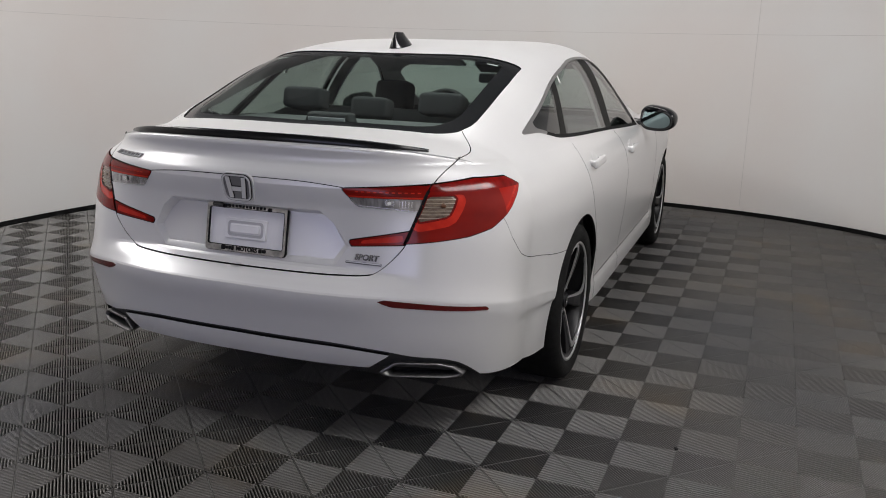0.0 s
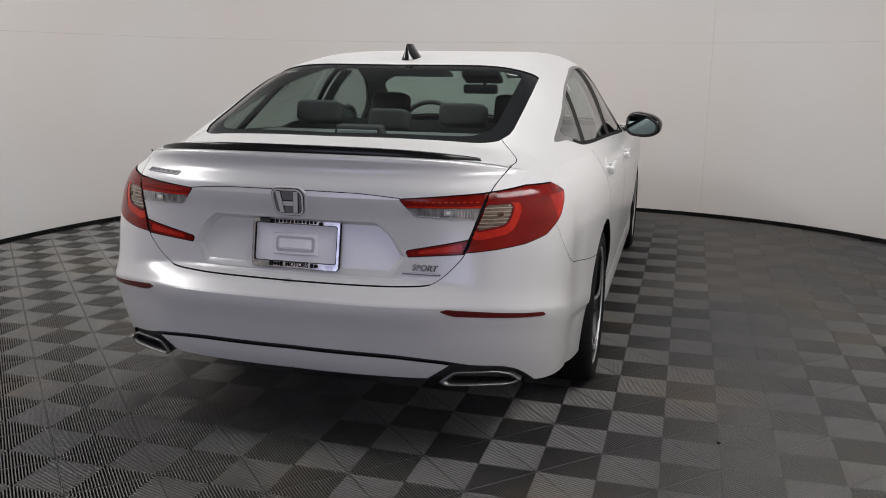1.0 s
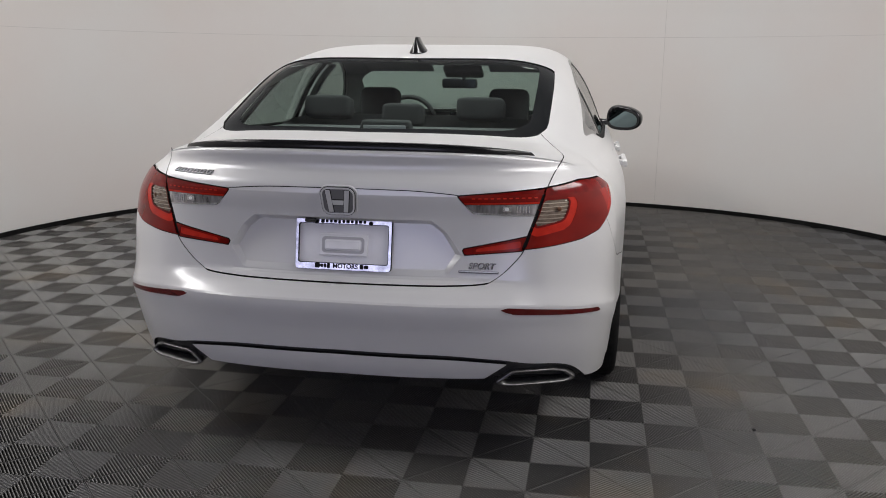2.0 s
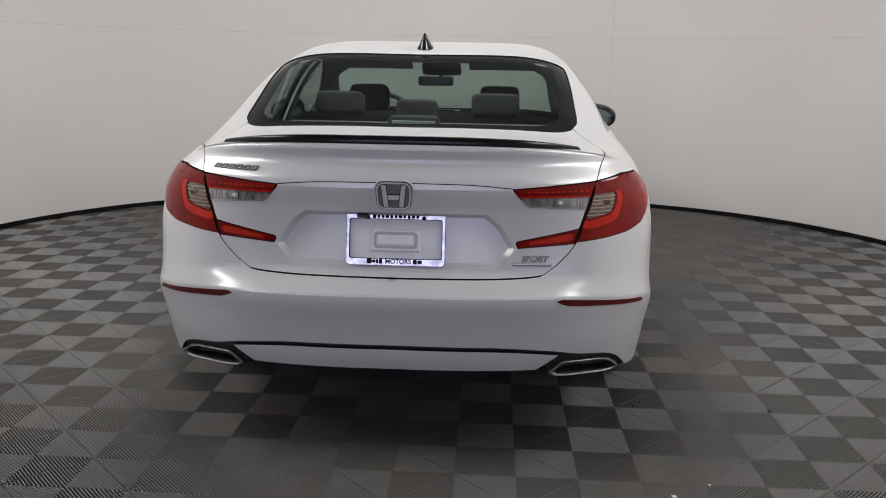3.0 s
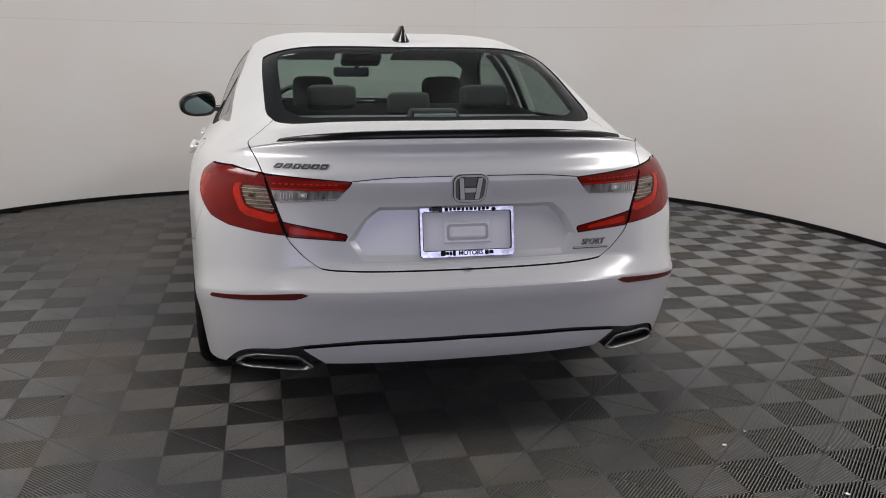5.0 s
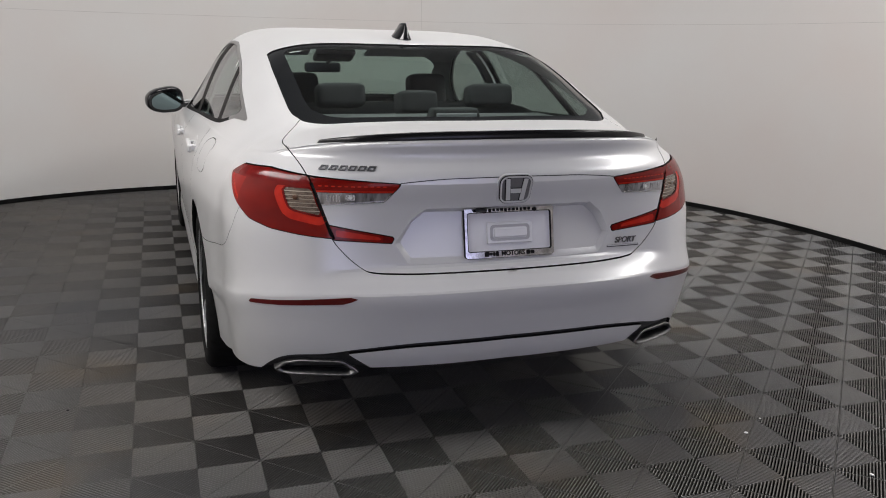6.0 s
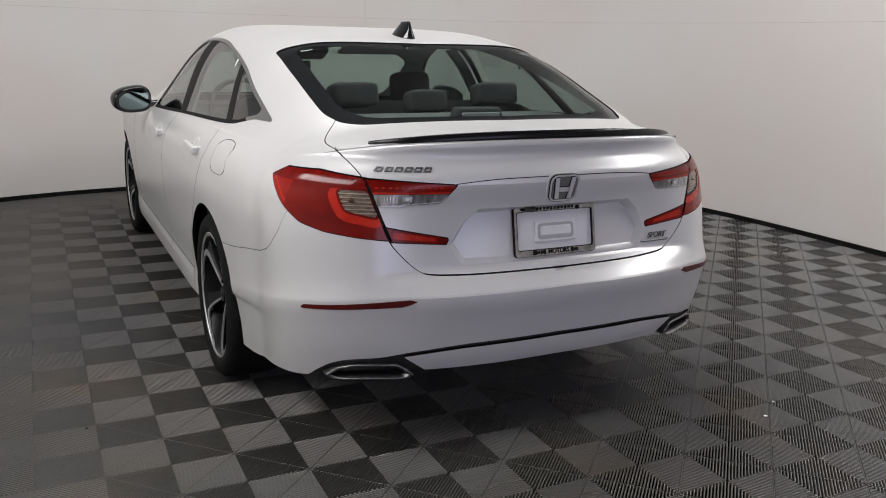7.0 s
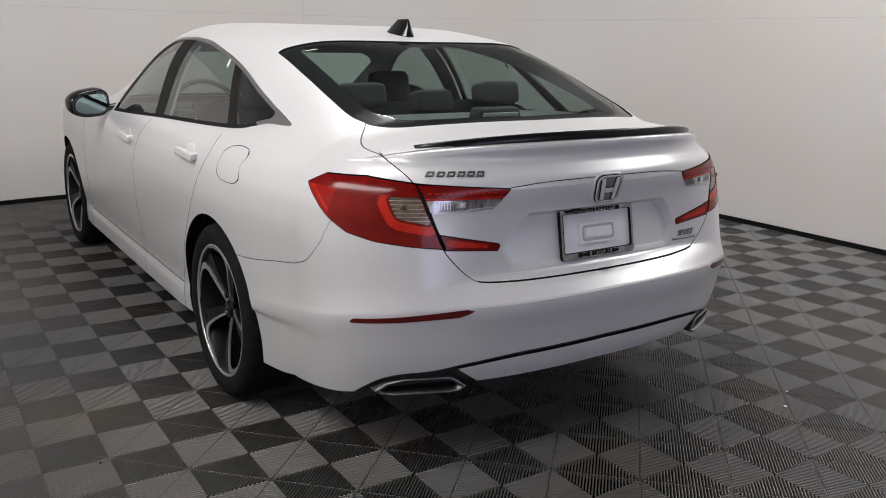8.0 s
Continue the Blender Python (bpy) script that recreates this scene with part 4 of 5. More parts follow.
# ---- wheels ----
def wheel(name, hub_y, k):
    own = new(name)
    own.parent = car
    own.matrix_basis = pose(k * 0.795, hub_y, HUB_Z) @ (Matrix.Diagonal((1, 1, 1, 1)) if k > 0 else pose(0, 0, 0, 0, 0, 180))
    tyre = [(-0.11, 0.246), (-0.117, 0.275), (-0.116, 0.305), (-0.1, 0.327), (-0.07, 0.333), (0.07, 0.333), (0.098, 0.327), (0.114, 0.309), (0.117, 0.28), (0.108, 0.255), (0.098, 0.246)]
    part("tyre", lathe(tyre, 72), TYRE, own, "black low-profile tyre", smooth=True)
    rim = [(-0.1, 0.249), (-0.1, 0.233), (0.0, 0.215), (0.07, 0.226), (0.092, 0.236), (0.102, 0.241), (0.106, 0.251), (0.1, 0.254), (0.085, 0.249)]
    part("rim", lathe(rim, 72), ALLOY_BLACK, own, "black alloy rim", smooth=True)
    lip = [(0.1, 0.2425), (0.1065, 0.2445), (0.1085, 0.2525), (0.105, 0.2555), (0.101, 0.246)]
    part("rim_lip", lathe(lip, 72), ALLOY, own, "machined silver rim edge", smooth=True)
    part("brake_disc", lathe([(-0.005, 0.06), (-0.005, 0.155), (0.015, 0.155), (0.015, 0.06)], 48), IRON, own, "grey brake disc")
    part("barrel", lathe([(-0.09, 0.03), (-0.09, 0.225), (-0.085, 0.225), (-0.085, 0.03)], 40), SEAL_SHADE, own, "dark inside of the wheel")

    def plate(path, x_in, thick):
        """One flat-faced arm; path of (radius, degrees, half width, height towards the outside)."""
        vs, fs = [], []
        for r, deg, w, x in path:
            a = math.radians(deg)
            c, q = math.cos(a), math.sin(a)
            for du, dx in ((-w, -thick), (-w, -0.003), (-w + 0.003, 0), (w - 0.003, 0), (w, -0.003), (w, -thick)):
                vs.append((x_in + x + dx, r * q + du * c, r * c - du * q))
        n = len(path)
        for i in range(n - 1):
            for j in range(6):
                fs.append((i * 6 + j, (i + 1) * 6 + j, (i + 1) * 6 + (j + 1) % 6, i * 6 + (j + 1) % 6))
        fs += [tuple(range(6)), tuple((n - 1) * 6 + j for j in range(6))[::-1]]
        return vs, fs

    def ribbon(path, x_in, thick):
        """A flat band along a bent line; path of (radius, degrees, half width, height towards the outside)."""
        flat = [(r * math.sin(math.radians(d)), r * math.cos(math.radians(d))) for r, d, _, _ in path]
        vs, fs, n = [], [], len(path)
        for i, (_, _, w, x) in enumerate(path):
            p, q = flat[max(i - 1, 0)], flat[min(i + 1, n - 1)]
            ty, tz = q[0] - p[0], q[1] - p[1]
            size = math.hypot(ty, tz)
            ny, nz = tz / size, -ty / size
            for du, dx in ((-w, -thick), (-w, 0), (w, 0), (w, -thick)):
                vs.append((x_in + x + dx, flat[i][0] + du * ny, flat[i][1] + du * nz))
        for i in range(n - 1):
            for j in range(4):
                fs.append((i * 4 + j, (i + 1) * 4 + j, (i + 1) * 4 + (j + 1) % 4, i * 4 + (j + 1) % 4))
        fs += [(0, 1, 2, 3), tuple((n - 1) * 4 + j for j in range(4))[::-1]]
        return vs, fs

    # five broad black arms, each with one bright edge that bends into the rim
    for i in range(5):
        a = 72 * i + 24
        arm = [(0.035, a + 6, 0.02, -0.004), (0.09, a + 9, 0.018, 0.008), (0.14, a + 9, 0.022, 0.018), (0.2, a + 8, 0.03, 0.026), (0.246, a + 7, 0.036, 0.03)]
        spoke = part("spoke", plate(arm, 0.062, 0.055), ALLOY_BLACK, own, "black spoke with one machined edge")
        bend = [(0.03, a - 12, 0.0035, -0.002), (0.06, a - 4, 0.004, 0.005), (0.10, a - 1.5, 0.0045, 0.0135), (0.15, a - 1, 0.0055, 0.0225), (0.195, a - 1.5, 0.0075, 0.0295), (0.222, a - 4, 0.0125, 0.0335), (0.236, a - 10, 0.012, 0.0365), (0.242, a - 20, 0.009, 0.038), (0.245, a - 34, 0.006, 0.039), (0.247, a - 50, 0.003, 0.0395)]
        part("machined_face", ribbon(bend, 0.064, 0.006), ALLOY, spoke, "bright machined edge bending into the rim")
    cap = part("hub_cap", rod(bmesh.new(), pose(0.066, 0, 0, 0, 90, 0), 0.036, 0.031, 0.014, 32), ALLOY_BLACK, own, "black centre cap")
    part("cap_badge", one_box(pose(0.0745, 0, 0), 0.002, 0.026, 0.022, 0.003), CHROME, cap, "small silver badge")
    for i in range(5):
        a = math.radians(72 * i + 36)
        part("wheel_nut", rod(bmesh.new(), pose(0.058, 0.057 * math.sin(a), 0.057 * math.cos(a), 0, 90, 0), 0.011, 0.009, 0.02, 6), CHROME, own)
    return own


def ring_arc(profile, reach, sides=40):
    """A part of a turned ring round the x axis, up to reach degrees either side of the top."""
    n, vs, fs = len(profile), [], []
    for i in range(sides + 1):
        a = math.radians(-reach + 2 * reach * i / sides)
        vs += [(x, r * math.sin(a), r * math.cos(a)) for x, r in profile]
    for i in range(sides):
        for j in range(n):
            fs.append((i * n + j, i * n + (j + 1) % n, (i + 1) * n + (j + 1) % n, (i + 1) * n + j))
    fs += [tuple(range(n))[::-1], tuple(sides * n + j for j in range(n))]
    return vs, fs


for k in (1, -1):
    for hub in (REAR_HUB, FRONT_HUB):
        wheel("wheel", hub, k)
        arch = ring_arc([(-0.32, 0.385), (-0.32, 0.376), (0.085, 0.376), (0.085, 0.385)], 92)
        liner = part("arch_liner", arch, SEAL_SHADE, car, "black wheel-arch liner", smooth=True)
        liner.location = (k * 0.76, hub, HUB_Z)
        if k < 0:
            liner.rotation_euler = (0, 0, math.pi)

# ---- cabin seen through the glass ----
def cushion(parent, name, m, sx, sy, sz, material=FABRIC, label="", r=0.35):
    bm = bmesh.new()
    bmesh.ops.create_uvsphere(bm, u_segments=28, v_segments=18, radius=1)
    for v in bm.verts:
        v.co = tuple(h * math.copysign(abs(c) ** r, c) for h, c in zip((sx / 2, sy / 2, sz / 2), v.co))
    bmesh.ops.transform(bm, matrix=m, verts=bm.verts)
    return part(name, bm, material, parent, label, smooth=True)


def seat(name, x):
    own = part(name, one_box(pose(x, 2.35, 0.42), 0.5, 0.5, 0.16, 0.05), FABRIC, car, "black cloth front seat")
    cushion(own, "backrest", pose(x, 1.98, 0.72, -14, 0, 0), 0.5, 0.14, 0.66)
    cushion(own, "headrest", pose(x, 1.87, 1.095, -10, 0, 0), 0.21, 0.10, 0.175)
    for q in (-0.07, 0.07):
        part("headrest_post", tube([(x + q, 1.88, 1.05), (x + q, 1.91, 0.98)], 0.007), CHROME, own)
    return own


seat("front_seat", -0.345), seat("front_seat", 0.347)
bench = part("rear_seat", one_box(pose(0, 1.3, 0.42), 1.3, 0.5, 0.16, 0.05), FABRIC, car, "black cloth rear bench seat")
cushion(bench, "backrest", pose(0, 0.98, 0.775, -24, 0, 0), 1.32, 0.16, 0.66)
for x, w, z in ((-0.335, 0.2, 1.128), (0.315, 0.2, 1.128), (-0.012, 0.175, 1.098)):
    cushion(bench, "headrest", pose(x, 0.90, z, -12, 0, 0), w, 0.10, 0.095)
shelf = bmesh.new()
box(shelf, pose(0, 0.60, 1.045), 1.06, 0.46, 0.03, 0.01)
shelf = part("parcel_shelf", shelf, SHELF_CLOTH, car, "black parcel shelf behind the rear seat")
brake = bmesh.new()
box(brake, pose(0.01, 0.49, 1.078), 0.21, 0.07, 0.06, 0.015, 3)
for v in brake.verts:
    if v.co.z > 1.09:
        v.co.x = 0.01 + (v.co.x - 0.01) * 0.88
brake = part("brake_light", brake, FABRIC, shelf, "black high-level brake light housing", smooth=True)
part("brake_lens", one_box(pose(0.01, 0.452, 1.084), 0.16, 0.006, 0.014, 0.002), GROOVE_LENS_GREY, brake, "pale lens of the brake light")
dash = part("dashboard", one_box(pose(0, 3.02, 0.83), 1.42, 0.5, 0.24, 0.09, 4), BLACK, car, "black dashboard")
part("dash_screen", one_box(pose(0, 2.83, 0.95, -12), 0.24, 0.012, 0.11, 0.006), GLOSS_BLACK, dash, "dark screen on the dashboard")
ring = [(-0.37 + 0.185 * math.cos(a), 2.66 + 0.075 * math.sin(a), 0.93 + 0.168 * math.sin(a)) for a in (2 * math.pi * i / 40 for i in range(40))]
steer = part("steering_wheel", tube(ring, 0.015, 10, True), BLACK, car, "black steering wheel", smooth=True)
part("steering_hub", one_box(pose(-0.37, 2.68, 0.93, -24), 0.15, 0.05, 0.11, 0.02), BLACK, steer)
part("steering_spoke", one_box(pose(-0.37, 2.67, 0.93, -24), 0.34, 0.02, 0.035, 0.008), SATIN, steer, "silver-edged wheel spoke")
rear_view = part("rear_view_mirror", one_box(pose(-0.043, 2.74, 1.187), 0.225, 0.04, 0.062, 0.018, 3), BLACK, car, "black interior mirror")
part("mirror_glass", one_box(pose(-0.043, 2.7185, 1.187), 0.205, 0.003, 0.05, 0.001), FRIT, rear_view)
part("mirror_stem", tube([(-0.02, 2.74, 1.2), (0, 2.68, 1.25)], 0.012), BLACK, rear_view)
part("camera_cover", one_box(pose(0, 2.60, 1.262, -20), 0.24, 0.14, 0.04, 0.015), BLACK, rear_view, "black sensor cover at the windscreen")
for x in (-0.37, 0.37):
    part("sun_visor", one_box(pose(x, 2.46, 1.292, -17), 0.40, 0.17, 0.016, 0.005), LINER, car, "grey sun visor folded up")
part("headliner", mesh_of(UPPER.cut(lambda p: 0.42 - p[1])[0].moved(-0.022), both=True), LINER, car, "grey cloth roof lining and pillar covers", smooth=True)
for k in (1, -1):
    part("pillar_lining", mesh_of(pillar_b.moved(-0.025).rim(0.012), side=k), LINER, car, "grey cloth pillar lining", smooth=True)
for skin in doors:
    for k in (1, -1):
        part("door_lining", mesh_of(skin.moved(-0.06), side=k), FABRIC, car, "black door lining", smooth=True)
part("cabin_floor", one_box(pose(0, 2.0, 0.31), 1.6, 2.6, 0.06, 0.01), FABRIC, car, "black carpet")

# ---- badges, number-plate frame, stickers: small raised shapes, on the lid ----
def rear_y(x, z, out=0.0):
    a = float(np.interp(arc_of_x(abs(x), z), ARC, range(A_END + 1)))
    y = outline_point(math.floor(a), z)[1] * (1 - a % 1) + outline_point(math.floor(a) + 1, z)[1] * (a % 1)
    return y + recess(abs(x), z) - out


def slope(x, z):
    """Turn of a small flat thing on the tail: about x by the face's lean, about z by the face's bow."""
    dz = (rear_y(x, z + 0.02) - rear_y(x, z - 0.02)) / 0.04
    dx = (rear_y(x + 0.02, z) - rear_y(x - 0.02, z)) / 0.04
    return math.degrees(math.atan(-dz)), math.degrees(math.atan(dx))


def on_tail(x, z, out=0.0, roll=0.0):
    rx, rz = slope(x, z)
    return pose(x, rear_y(x, z, out), z, rx, roll, rz)


def slab(outline, thick, m, holes=None):
    """A flat plate with the given outline in x and z, thick along -y, with one round-cornered hole if given."""
    bm = bmesh.new()
    n = len(outline)
    if holes:
        loops = [outline, holes]
        vs = [[bm.verts.new((x, y, z)) for x, z in lp] for y in (0, -thick) for lp in loops]
        o0, i0, o1, i1 = vs
        for k in range(n):
            j = (k + 1) % n
            for q in ((o0[k], o0[j], i0[j], i0[k]), (o1[j], o1[k], i1[k], i1[j]), (o0[j], o0[k], o1[k], o1[j]), (i0[k], i0[j], i1[j], i1[k])):
                bm.faces.new(q)
    else:
        a, b = [bm.verts.new((x, 0, z)) for x, z in outline], [bm.verts.new((x, -thick, z)) for x, z in outline]
        bm.faces.new(a), bm.faces.new(b[::-1])
        for k in range(n):
            j = (k + 1) % n
            bm.faces.new((a[j], a[k], b[k], b[j]))
    bmesh.ops.recalc_face_normals(bm, faces=bm.faces)
    bmesh.ops.transform(bm, matrix=m, verts=bm.verts)
    return bm


def round_rect(w, h, r, n=6, top=1.0):
    pts = []
    for cx, cz, a0 in ((w / 2 - r, h / 2 - r, 0), (-w / 2 + r, h / 2 - r, 90), (-w / 2 + r, -h / 2 + r, 180), (w / 2 - r, -h / 2 + r, 270)):
        for i in range(n + 1):
            a = math.radians(a0 + 90 * i / n)
            pts.append(((cx + r * math.cos(a)) * (top if cz > 0 else 1), cz + r * math.sin(a)))
    return pts


badge_at = on_tail(0.0, 0.902, 0.006)
badge = part("badge", slab(round_rect(0.103, 0.09, 0.024, top=1.06), 0.006, badge_at, round_rect(0.093, 0.08, 0.02, top=1.06)), BADGE_CHROME, lid, "chrome maker's badge")
part("badge_field", slab(round_rect(0.097, 0.084, 0.022, top=1.06), 0.002, badge_at), BADGE_FIELD, badge, "grey metal field of the badge")
part("badge_edge", slab(round_rect(0.1065, 0.0935, 0.0255, top=1.055), 0.004, badge_at, round_rect(0.1025, 0.0895, 0.0238, top=1.06)), INK, badge, "dark outer edge of the badge")
part("badge_base", slab(round_rect(0.116, 0.102, 0.028, top=1.05), 0.010, on_tail(0.0, 0.902, -0.006)), PAINT, badge, "white raised base of the badge")
for k in (1, -1):
    bar = part("badge_bar", slab([(k * 0.016, -0.035), (k * 0.03, -0.035), (k * 0.038, 0.036), (k * 0.024, 0.036)][::k], 0.0075, badge_at), BADGE_CHROME, badge)
    part("bar_edge", slab([(k * 0.0135, -0.0372), (k * 0.0322, -0.0372), (k * 0.0405, 0.0382), (k * 0.0217, 0.0382)][::k], 0.0042, badge_at), INK, bar, "dark edge of the badge bar")
part("badge_bar", slab([(-0.0165, -0.012), (0.0165, -0.012), (0.0185, 0.003), (-0.0185, 0.003)], 0.0065, badge_at), BADGE_CHROME, badge)
part("badge_bar", slab([(-0.016, -0.0145), (0.016, -0.0145), (0.0185, 0.0055), (-0.0185, 0.0055)], 0.0044, badge_at), INK, badge, "dark edge of the middle bar")
for i in range(6):
    x = -0.583 + 0.0272 * i
    m = on_tail(x, 0.968, 0.001)
    part("name_badge", slab([(-0.0145, -0.009), (0.008, -0.009), (0.0145, 0.009), (-0.007, 0.009)], 0.003, m, [(-0.008, -0.005), (0.0045, -0.005), (0.008, 0.005), (-0.004, 0.005)]), NAME_METAL, lid, "one dark chrome piece of the model name")

# plate frame with blank pressed plate
plate_m = on_tail(0.003, 0.757, 0.004)
plate = part("plate_frame", slab(round_rect(0.31, 0.166, 0.012), 0.012, plate_m, round_rect(0.293, 0.126, 0.008)), FRAME_CHROME, lid, "chrome number-plate frame with dark lettering")
# black ring painted as the shadow line between frame and insert
part("frame_shadow", slab(round_rect(0.2935, 0.1265, 0.008), 0.0125, plate_m @ pose(0, 0.0002, 0), round_rect(0.2895, 0.1225, 0.007)), INK, plate, "black ring painted as shade inside the frame")
part("frame_edge", slab(round_rect(0.3125, 0.1685, 0.013), 0.0095, plate_m @ pose(0, 0.0004, 0), round_rect(0.309, 0.165, 0.0115)), INK, plate, "dark outer edge of the frame")
part("plate_blank", slab(round_rect(0.295, 0.142, 0.008), 0.003, plate_m @ pose(0, -0.001, 0)), WHITE_PLASTIC, plate, "blank white plastic plate insert")
bm = bmesh.new()
box(bm, plate_m @ pose(0, -0.007, -0.004), 0.158, 0.010, 0.070, 0.004, 3)
part("plate_step", bm, WHITE_PLASTIC, plate, "raised step pressed in the insert")
# thin grey ring, its colour standing for shade in the embossed groove
part("plate_groove_shade", slab(round_rect(0.138, 0.052, 0.012), 0.0008, plate_m @ pose(0, -0.0118, -0.004), round_rect(0.120, 0.035, 0.008)), GROOVE_LENS_GREY, plate, "grey ring painted as the shade of a pressed groove")
bm = bmesh.new()
box(bm, plate_m @ pose(0, -0.014, -0.004), 0.112, 0.006, 0.028, 0.0025, 3)
part("plate_pad", bm, WHITE_PLASTIC, plate, "raised white pad")
for x in (-0.088, 0.088):
    part("plate_screw", rod(bmesh.new(), plate_m @ pose(x, -0.014, 0.067, 90, 0, 0), 0.007, 0.006, 0.006, 12), INK, plate)
for i in range(11):
    w = 0.0085 if i % 3 else 0.011
    part("lettering", slab(round_rect(w, 0.012 if i % 4 else 0.015, 0.003), 0.0012, plate_m @ pose(-0.068 + 0.0136 * i, -0.0121, 0.0715)), INK, plate, "one dark mark of a small unreadable line")
for x, w, h in ((-0.082, 0.016, 0.016), (-0.068, 0.010, 0.010), (-0.057, 0.008, 0.013), (-0.046, 0.010, 0.016), (0.062, 0.012, 0.014), (0.077, 0.014, 0.011)):
    part("lettering", slab(round_rect(w, h, 0.0035), 0.0012, plate_m @ pose(x, -0.0121, -0.071)), INK, plate, "dark mark of flowing script")


def text_part(body, height, depth, m, material, parent, label, shear=0.0):
    data = bpy.data.curves.new("text", "FONT")
    data.body, data.size, data.extrude, data.align_x, data.align_y, data.shear = body, height, depth, "CENTER", "CENTER", shear
    data.offset = height * 0.02
    tmp = new("text_tmp", data)
    me = bpy.data.meshes.new_from_object(tmp.evaluated_get(bpy.context.evaluated_depsgraph_get()))
    bpy.data.objects.remove(tmp)
    me.transform(m @ pose(0, 0, 0, 90, 0, 0))
    me.materials.clear()
    me.materials.append(material)
    ob = new("lettering", me)
    ob.parent = parent
    return tagged(ob, label)


text_part("MOTORS", 0.020, 0.0008, plate_m @ pose(0.009, -0.0128, -0.0715), INK, plate, "dark word on the plate frame")
for k in (1, -1):
    for i in range(11):
        part("led", slab(round_rect(0.011, 0.004, 0.0015), 0.001, on_tail(k * (0.415 + 0.0185 * i), 0.9165, 0.0032)), RED_GUIDE, lid_lamps[k, "u"], "small red light segment")
    part("reversing_bulb", slab(round_rect(0.03, 0.017, 0.005), 0.002, on_tail(k * 0.515, 0.883, 0.001)), SILVER, lid_lamps[k, "u"], "silver cup of the reversing bulb")
    part("bulb_eye", slab(round_rect(0.012, 0.009, 0.004), 0.0012, on_tail(k * 0.515, 0.883, 0.0035)), STICKER, lid_lamps[k, "u"], "pale bulb")
    for i in range(5):
        part("reflector_rib", slab(round_rect(0.0025, 0.02, 0.001), 0.0012, on_tail(k * (0.545 + 0.009 * i), 0.881, 0.001)), SILVER, lid_lamps[k, "u"])
text_part("SPORT", 0.026, 0.0015, on_tail(0.44, 0.703, 0.002), CHROME, lid, "pale chrome word on the trunk lid", 0.25)
text_part("SPORT", 0.0275, 0.0006, on_tail(0.4408, 0.7022, 0.0012), NAME_METAL, lid, "dark edge of the chrome word", 0.25)
part("edition_badge", slab(round_rect(0.125, 0.008, 0.002), 0.002, on_tail(0.432, 0.684, 0.001)), NAME_METAL, lid, "small dark chrome strip below the word")
part("edition_line", slab(round_rect(0.121, 0.0035, 0.001), 0.0026, on_tail(0.432, 0.6855, 0.001)), BADGE_CHROME, lid, "pale chrome line along the strip")
part("latch_button", slab(round_rect(0.035, 0.014, 0.004), 0.012, on_tail(-0.1, 0.838, 0.0)), BLACK, lid, "black trunk release button")
for k in (1, -1):
    part("sticker", one_box(pose(k * 0.50, 0.975, roof_z(0.975) - 0.035, 14, k * 9, 0), 0.048, 0.010, 0.0012), STICKER, car, "small white sticker on the rear glass")

for k in (1, -1):
    x, y, z, _ = min(rear_door_glass.v, key=lambda p: math.hypot(p[1] - 1.345, p[2] - 1.235))
    part("glass_label", one_box(pose(k * (x + 0.002), y, z, 0, -k * 27, 0), 0.0015, 0.022, 0.04), STICKER, car, "small white label on the side glass")

# ---- crumbs on the floor ----
for i, (x, y, pale) in enumerate(((1.03, -0.16, 1), (0.9, -0.245, 1), (1.41, 0.455, 0), (0.885, 0.455, 0), (1.1, -0.62, 1), (0.35, -0.93, 1), (-1.42, 0.62, 0))):
    bm = bmesh.new()
    bmesh.ops.create_icosphere(bm, subdivisions=1, radius=0.006 + 0.002 * (i % 3))
    for v in bm.verts:
        v.co.z *= 0.4
        v.co.x *= 1.0 + 0.8 * noise.noise(v.co * 300 + Vector((i, 0, 0)))
    ob = part("crumb", bm, STICKER if pale else INK)
    ob.location = (x, y, 0.0022)
    tagged(ob, "tiny pale scrap lying on the floor tiles" if pale else "tiny dark scrap lying on the floor tiles", "scrap", "scraps on the floor")


# ---- floor tiles, last in the file ----
CELL, RIBS, RIB_HALF, DEEP, SLOT = 0.2, 14, 0.0025, 0.016, 0.0024
RIB_SECTION = ((0.95, -DEEP), *((0.92 * math.sin(radians(a)), -0.0026 * (1 - math.cos(radians(a)))) for a in (85, 60, 38, 18, 0, -18, -38, -60, -85)), (-0.95, -DEEP))


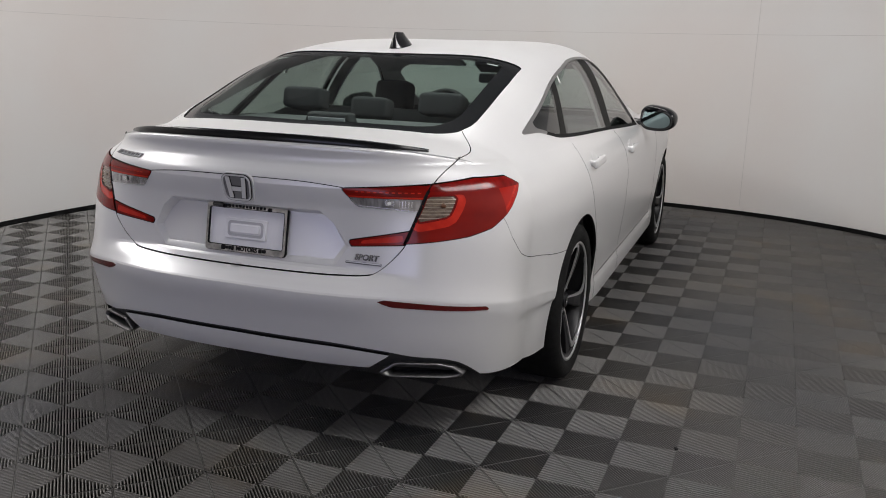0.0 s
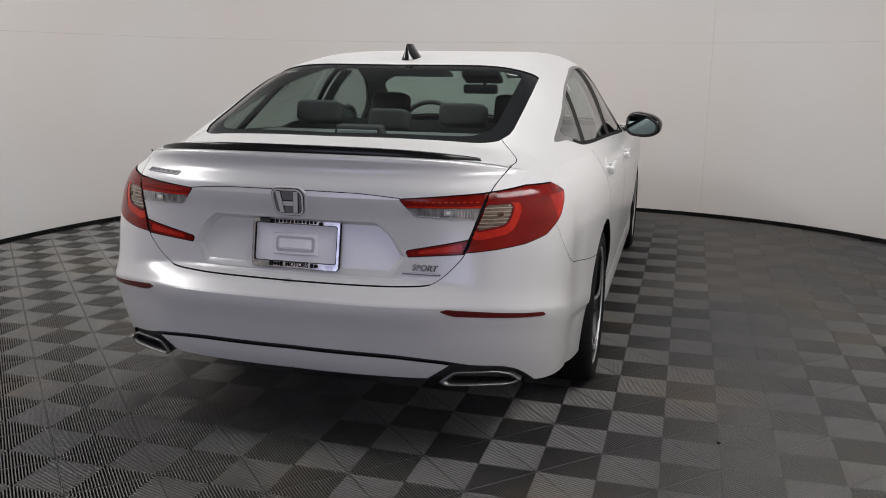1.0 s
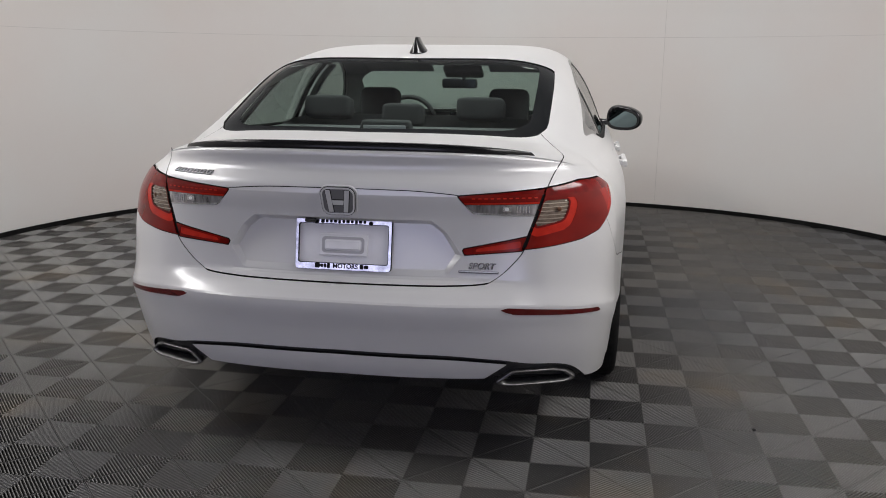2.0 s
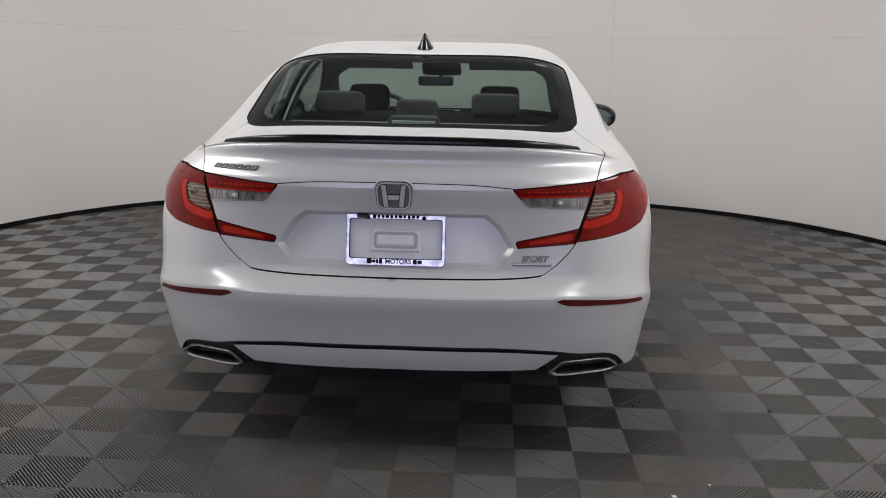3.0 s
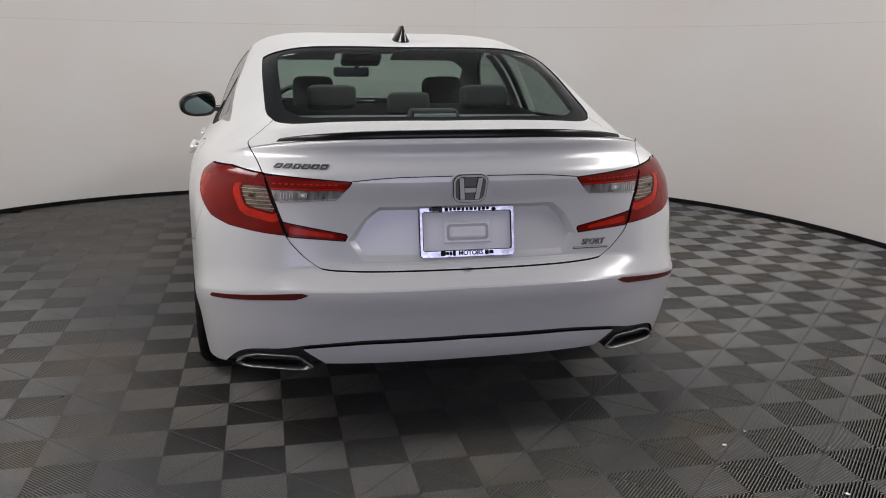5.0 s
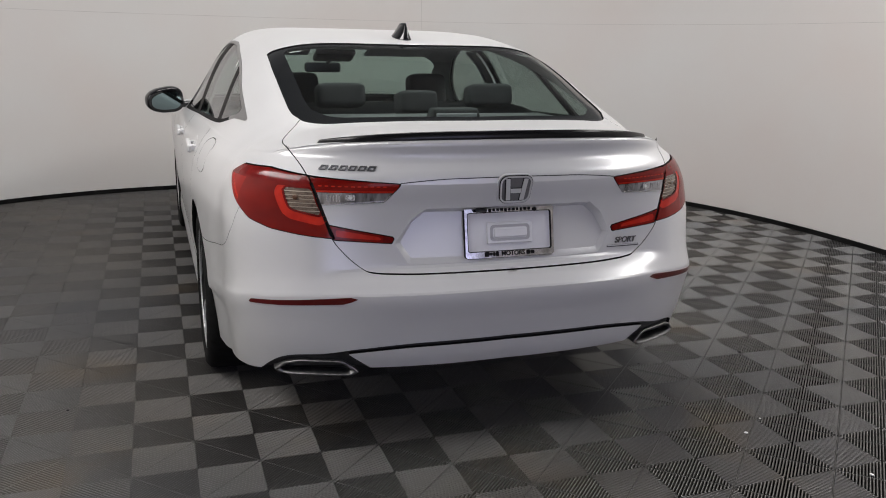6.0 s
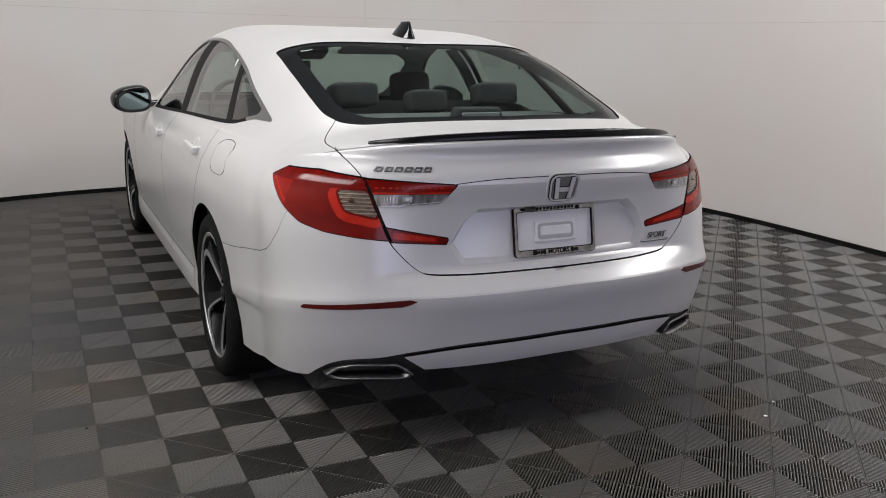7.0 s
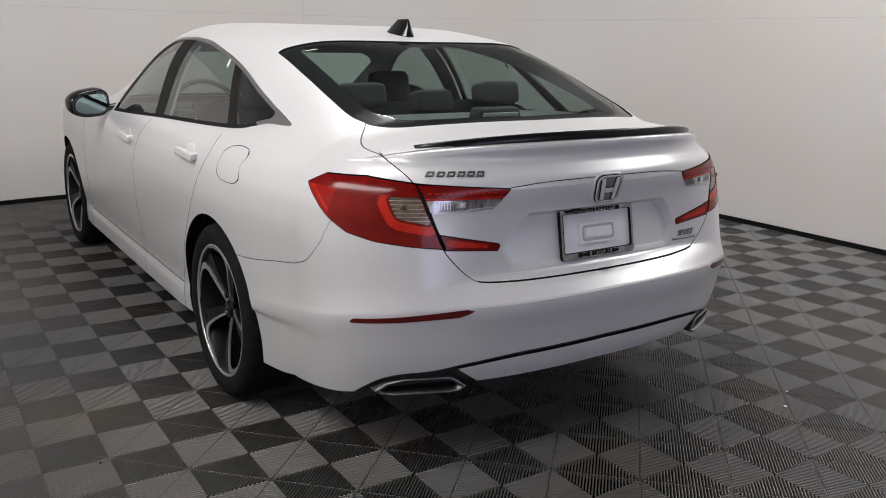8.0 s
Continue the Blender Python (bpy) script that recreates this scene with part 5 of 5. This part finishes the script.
def tile_shape():
    """Four quarters of slanting ribs that form rings round the tile's middle, with a stiffening rib out to each corner."""
    vs, fs = [], []
    step = CELL / RIBS

    def bar(p, q, w, low=0.0):
        d = Vector((q[0] - p[0], q[1] - p[1])).normalized()
        n = Vector((-d.y, d.x)) * w
        k = len(vs)
        for (x, y) in (p, q):
            vs.extend([(x + n.x * k2, y + n.y * k2, z2 - low) for k2, z2 in RIB_SECTION])
        m = len(RIB_SECTION)
        fs.extend([(k + i, k + m + i, k + m + i + 1, k + i + 1) for i in range(m - 1)])

    for sx in (1, -1):
        for sy in (1, -1):
            for i in range(2 * RIBS):
                c = (i + 0.5) * step
                a, b = (c, 0.0), (0.0, c)
                if c > CELL:
                    a, b = (CELL, c - CELL), (c - CELL, CELL)
                mid = (c / 2, c / 2)
                if math.hypot(a[0] - mid[0], a[1] - mid[1]) < 1.5 * SLOT:
                    continue
                for e in (a, b):
                    d = Vector((mid[0] - e[0], mid[1] - e[1]))
                    stop = (e[0] + d.x * (1 - SLOT / d.length), e[1] + d.y * (1 - SLOT / d.length))
                    bar((sx * e[0], sy * e[1]), (sx * stop[0], sy * stop[1]), RIB_HALF)
            bar((sx * 0.004, sy * 0.004), (sx * (CELL - 0.003), sy * (CELL - 0.003)), 0.0015, 0.0015)
    return vs, fs


tagged(part("ground", one_box(pose(0, 0.4, -DEEP - 0.05), 2 * HALF_X + 0.3, 10.8, 0.1), SUBFLOOR), "dark base under the ribbed floor tiles", "floor", kind="structure")
floor = tagged(new("floor"), "grey ribbed plastic tiles laid in a grid, dusty and scuffed", "floor", kind="structure")
tile_vs, tile_fs = tile_shape()
tile_mesh = bpy.data.meshes.new("tile")
tile_mesh.from_pydata(tile_vs, [], tile_fs)
tile_mesh.materials.append(TILE)
tile_mesh.polygons.foreach_set("use_smooth", [True] * len(tile_mesh.polygons))
places = []
for i in range(-10, 11):
    for j in range(-12, 15):
        x, y = 0.012 + CELL * (2 * i + 0), 0.047 + CELL * (2 * j + 0)
        inside = abs(x) < HALF_X + 0.1 and (y < MID_Y or (abs(x) / HALF_X) ** 2.5 + ((y - MID_Y) / HALF_Y) ** 2.5 < 1.12)
        if inside and y > BACK_Y:
            places.append((x, y))
near = sorted(places, key=lambda p: math.hypot(p[0] * 0.9, p[1] - 0.1))
for x, y in near[:300]:
    tile = new("tile", tile_mesh)
    tile.location, tile.parent = (x, y, 0), floor
base_v, base_f = np.array(tile_vs), np.array(tile_fs)
far_v = np.concatenate([base_v + (x, y, 0) for x, y in near[300:]])
far_f = np.concatenate([base_f + k * len(base_v) for k in range(len(near) - 300)])
far = part("tiles", (far_v.tolist(), far_f.tolist()), TILE, floor, smooth=True)
tagged(far, "more of the same ribbed tiles", kind="stuff")
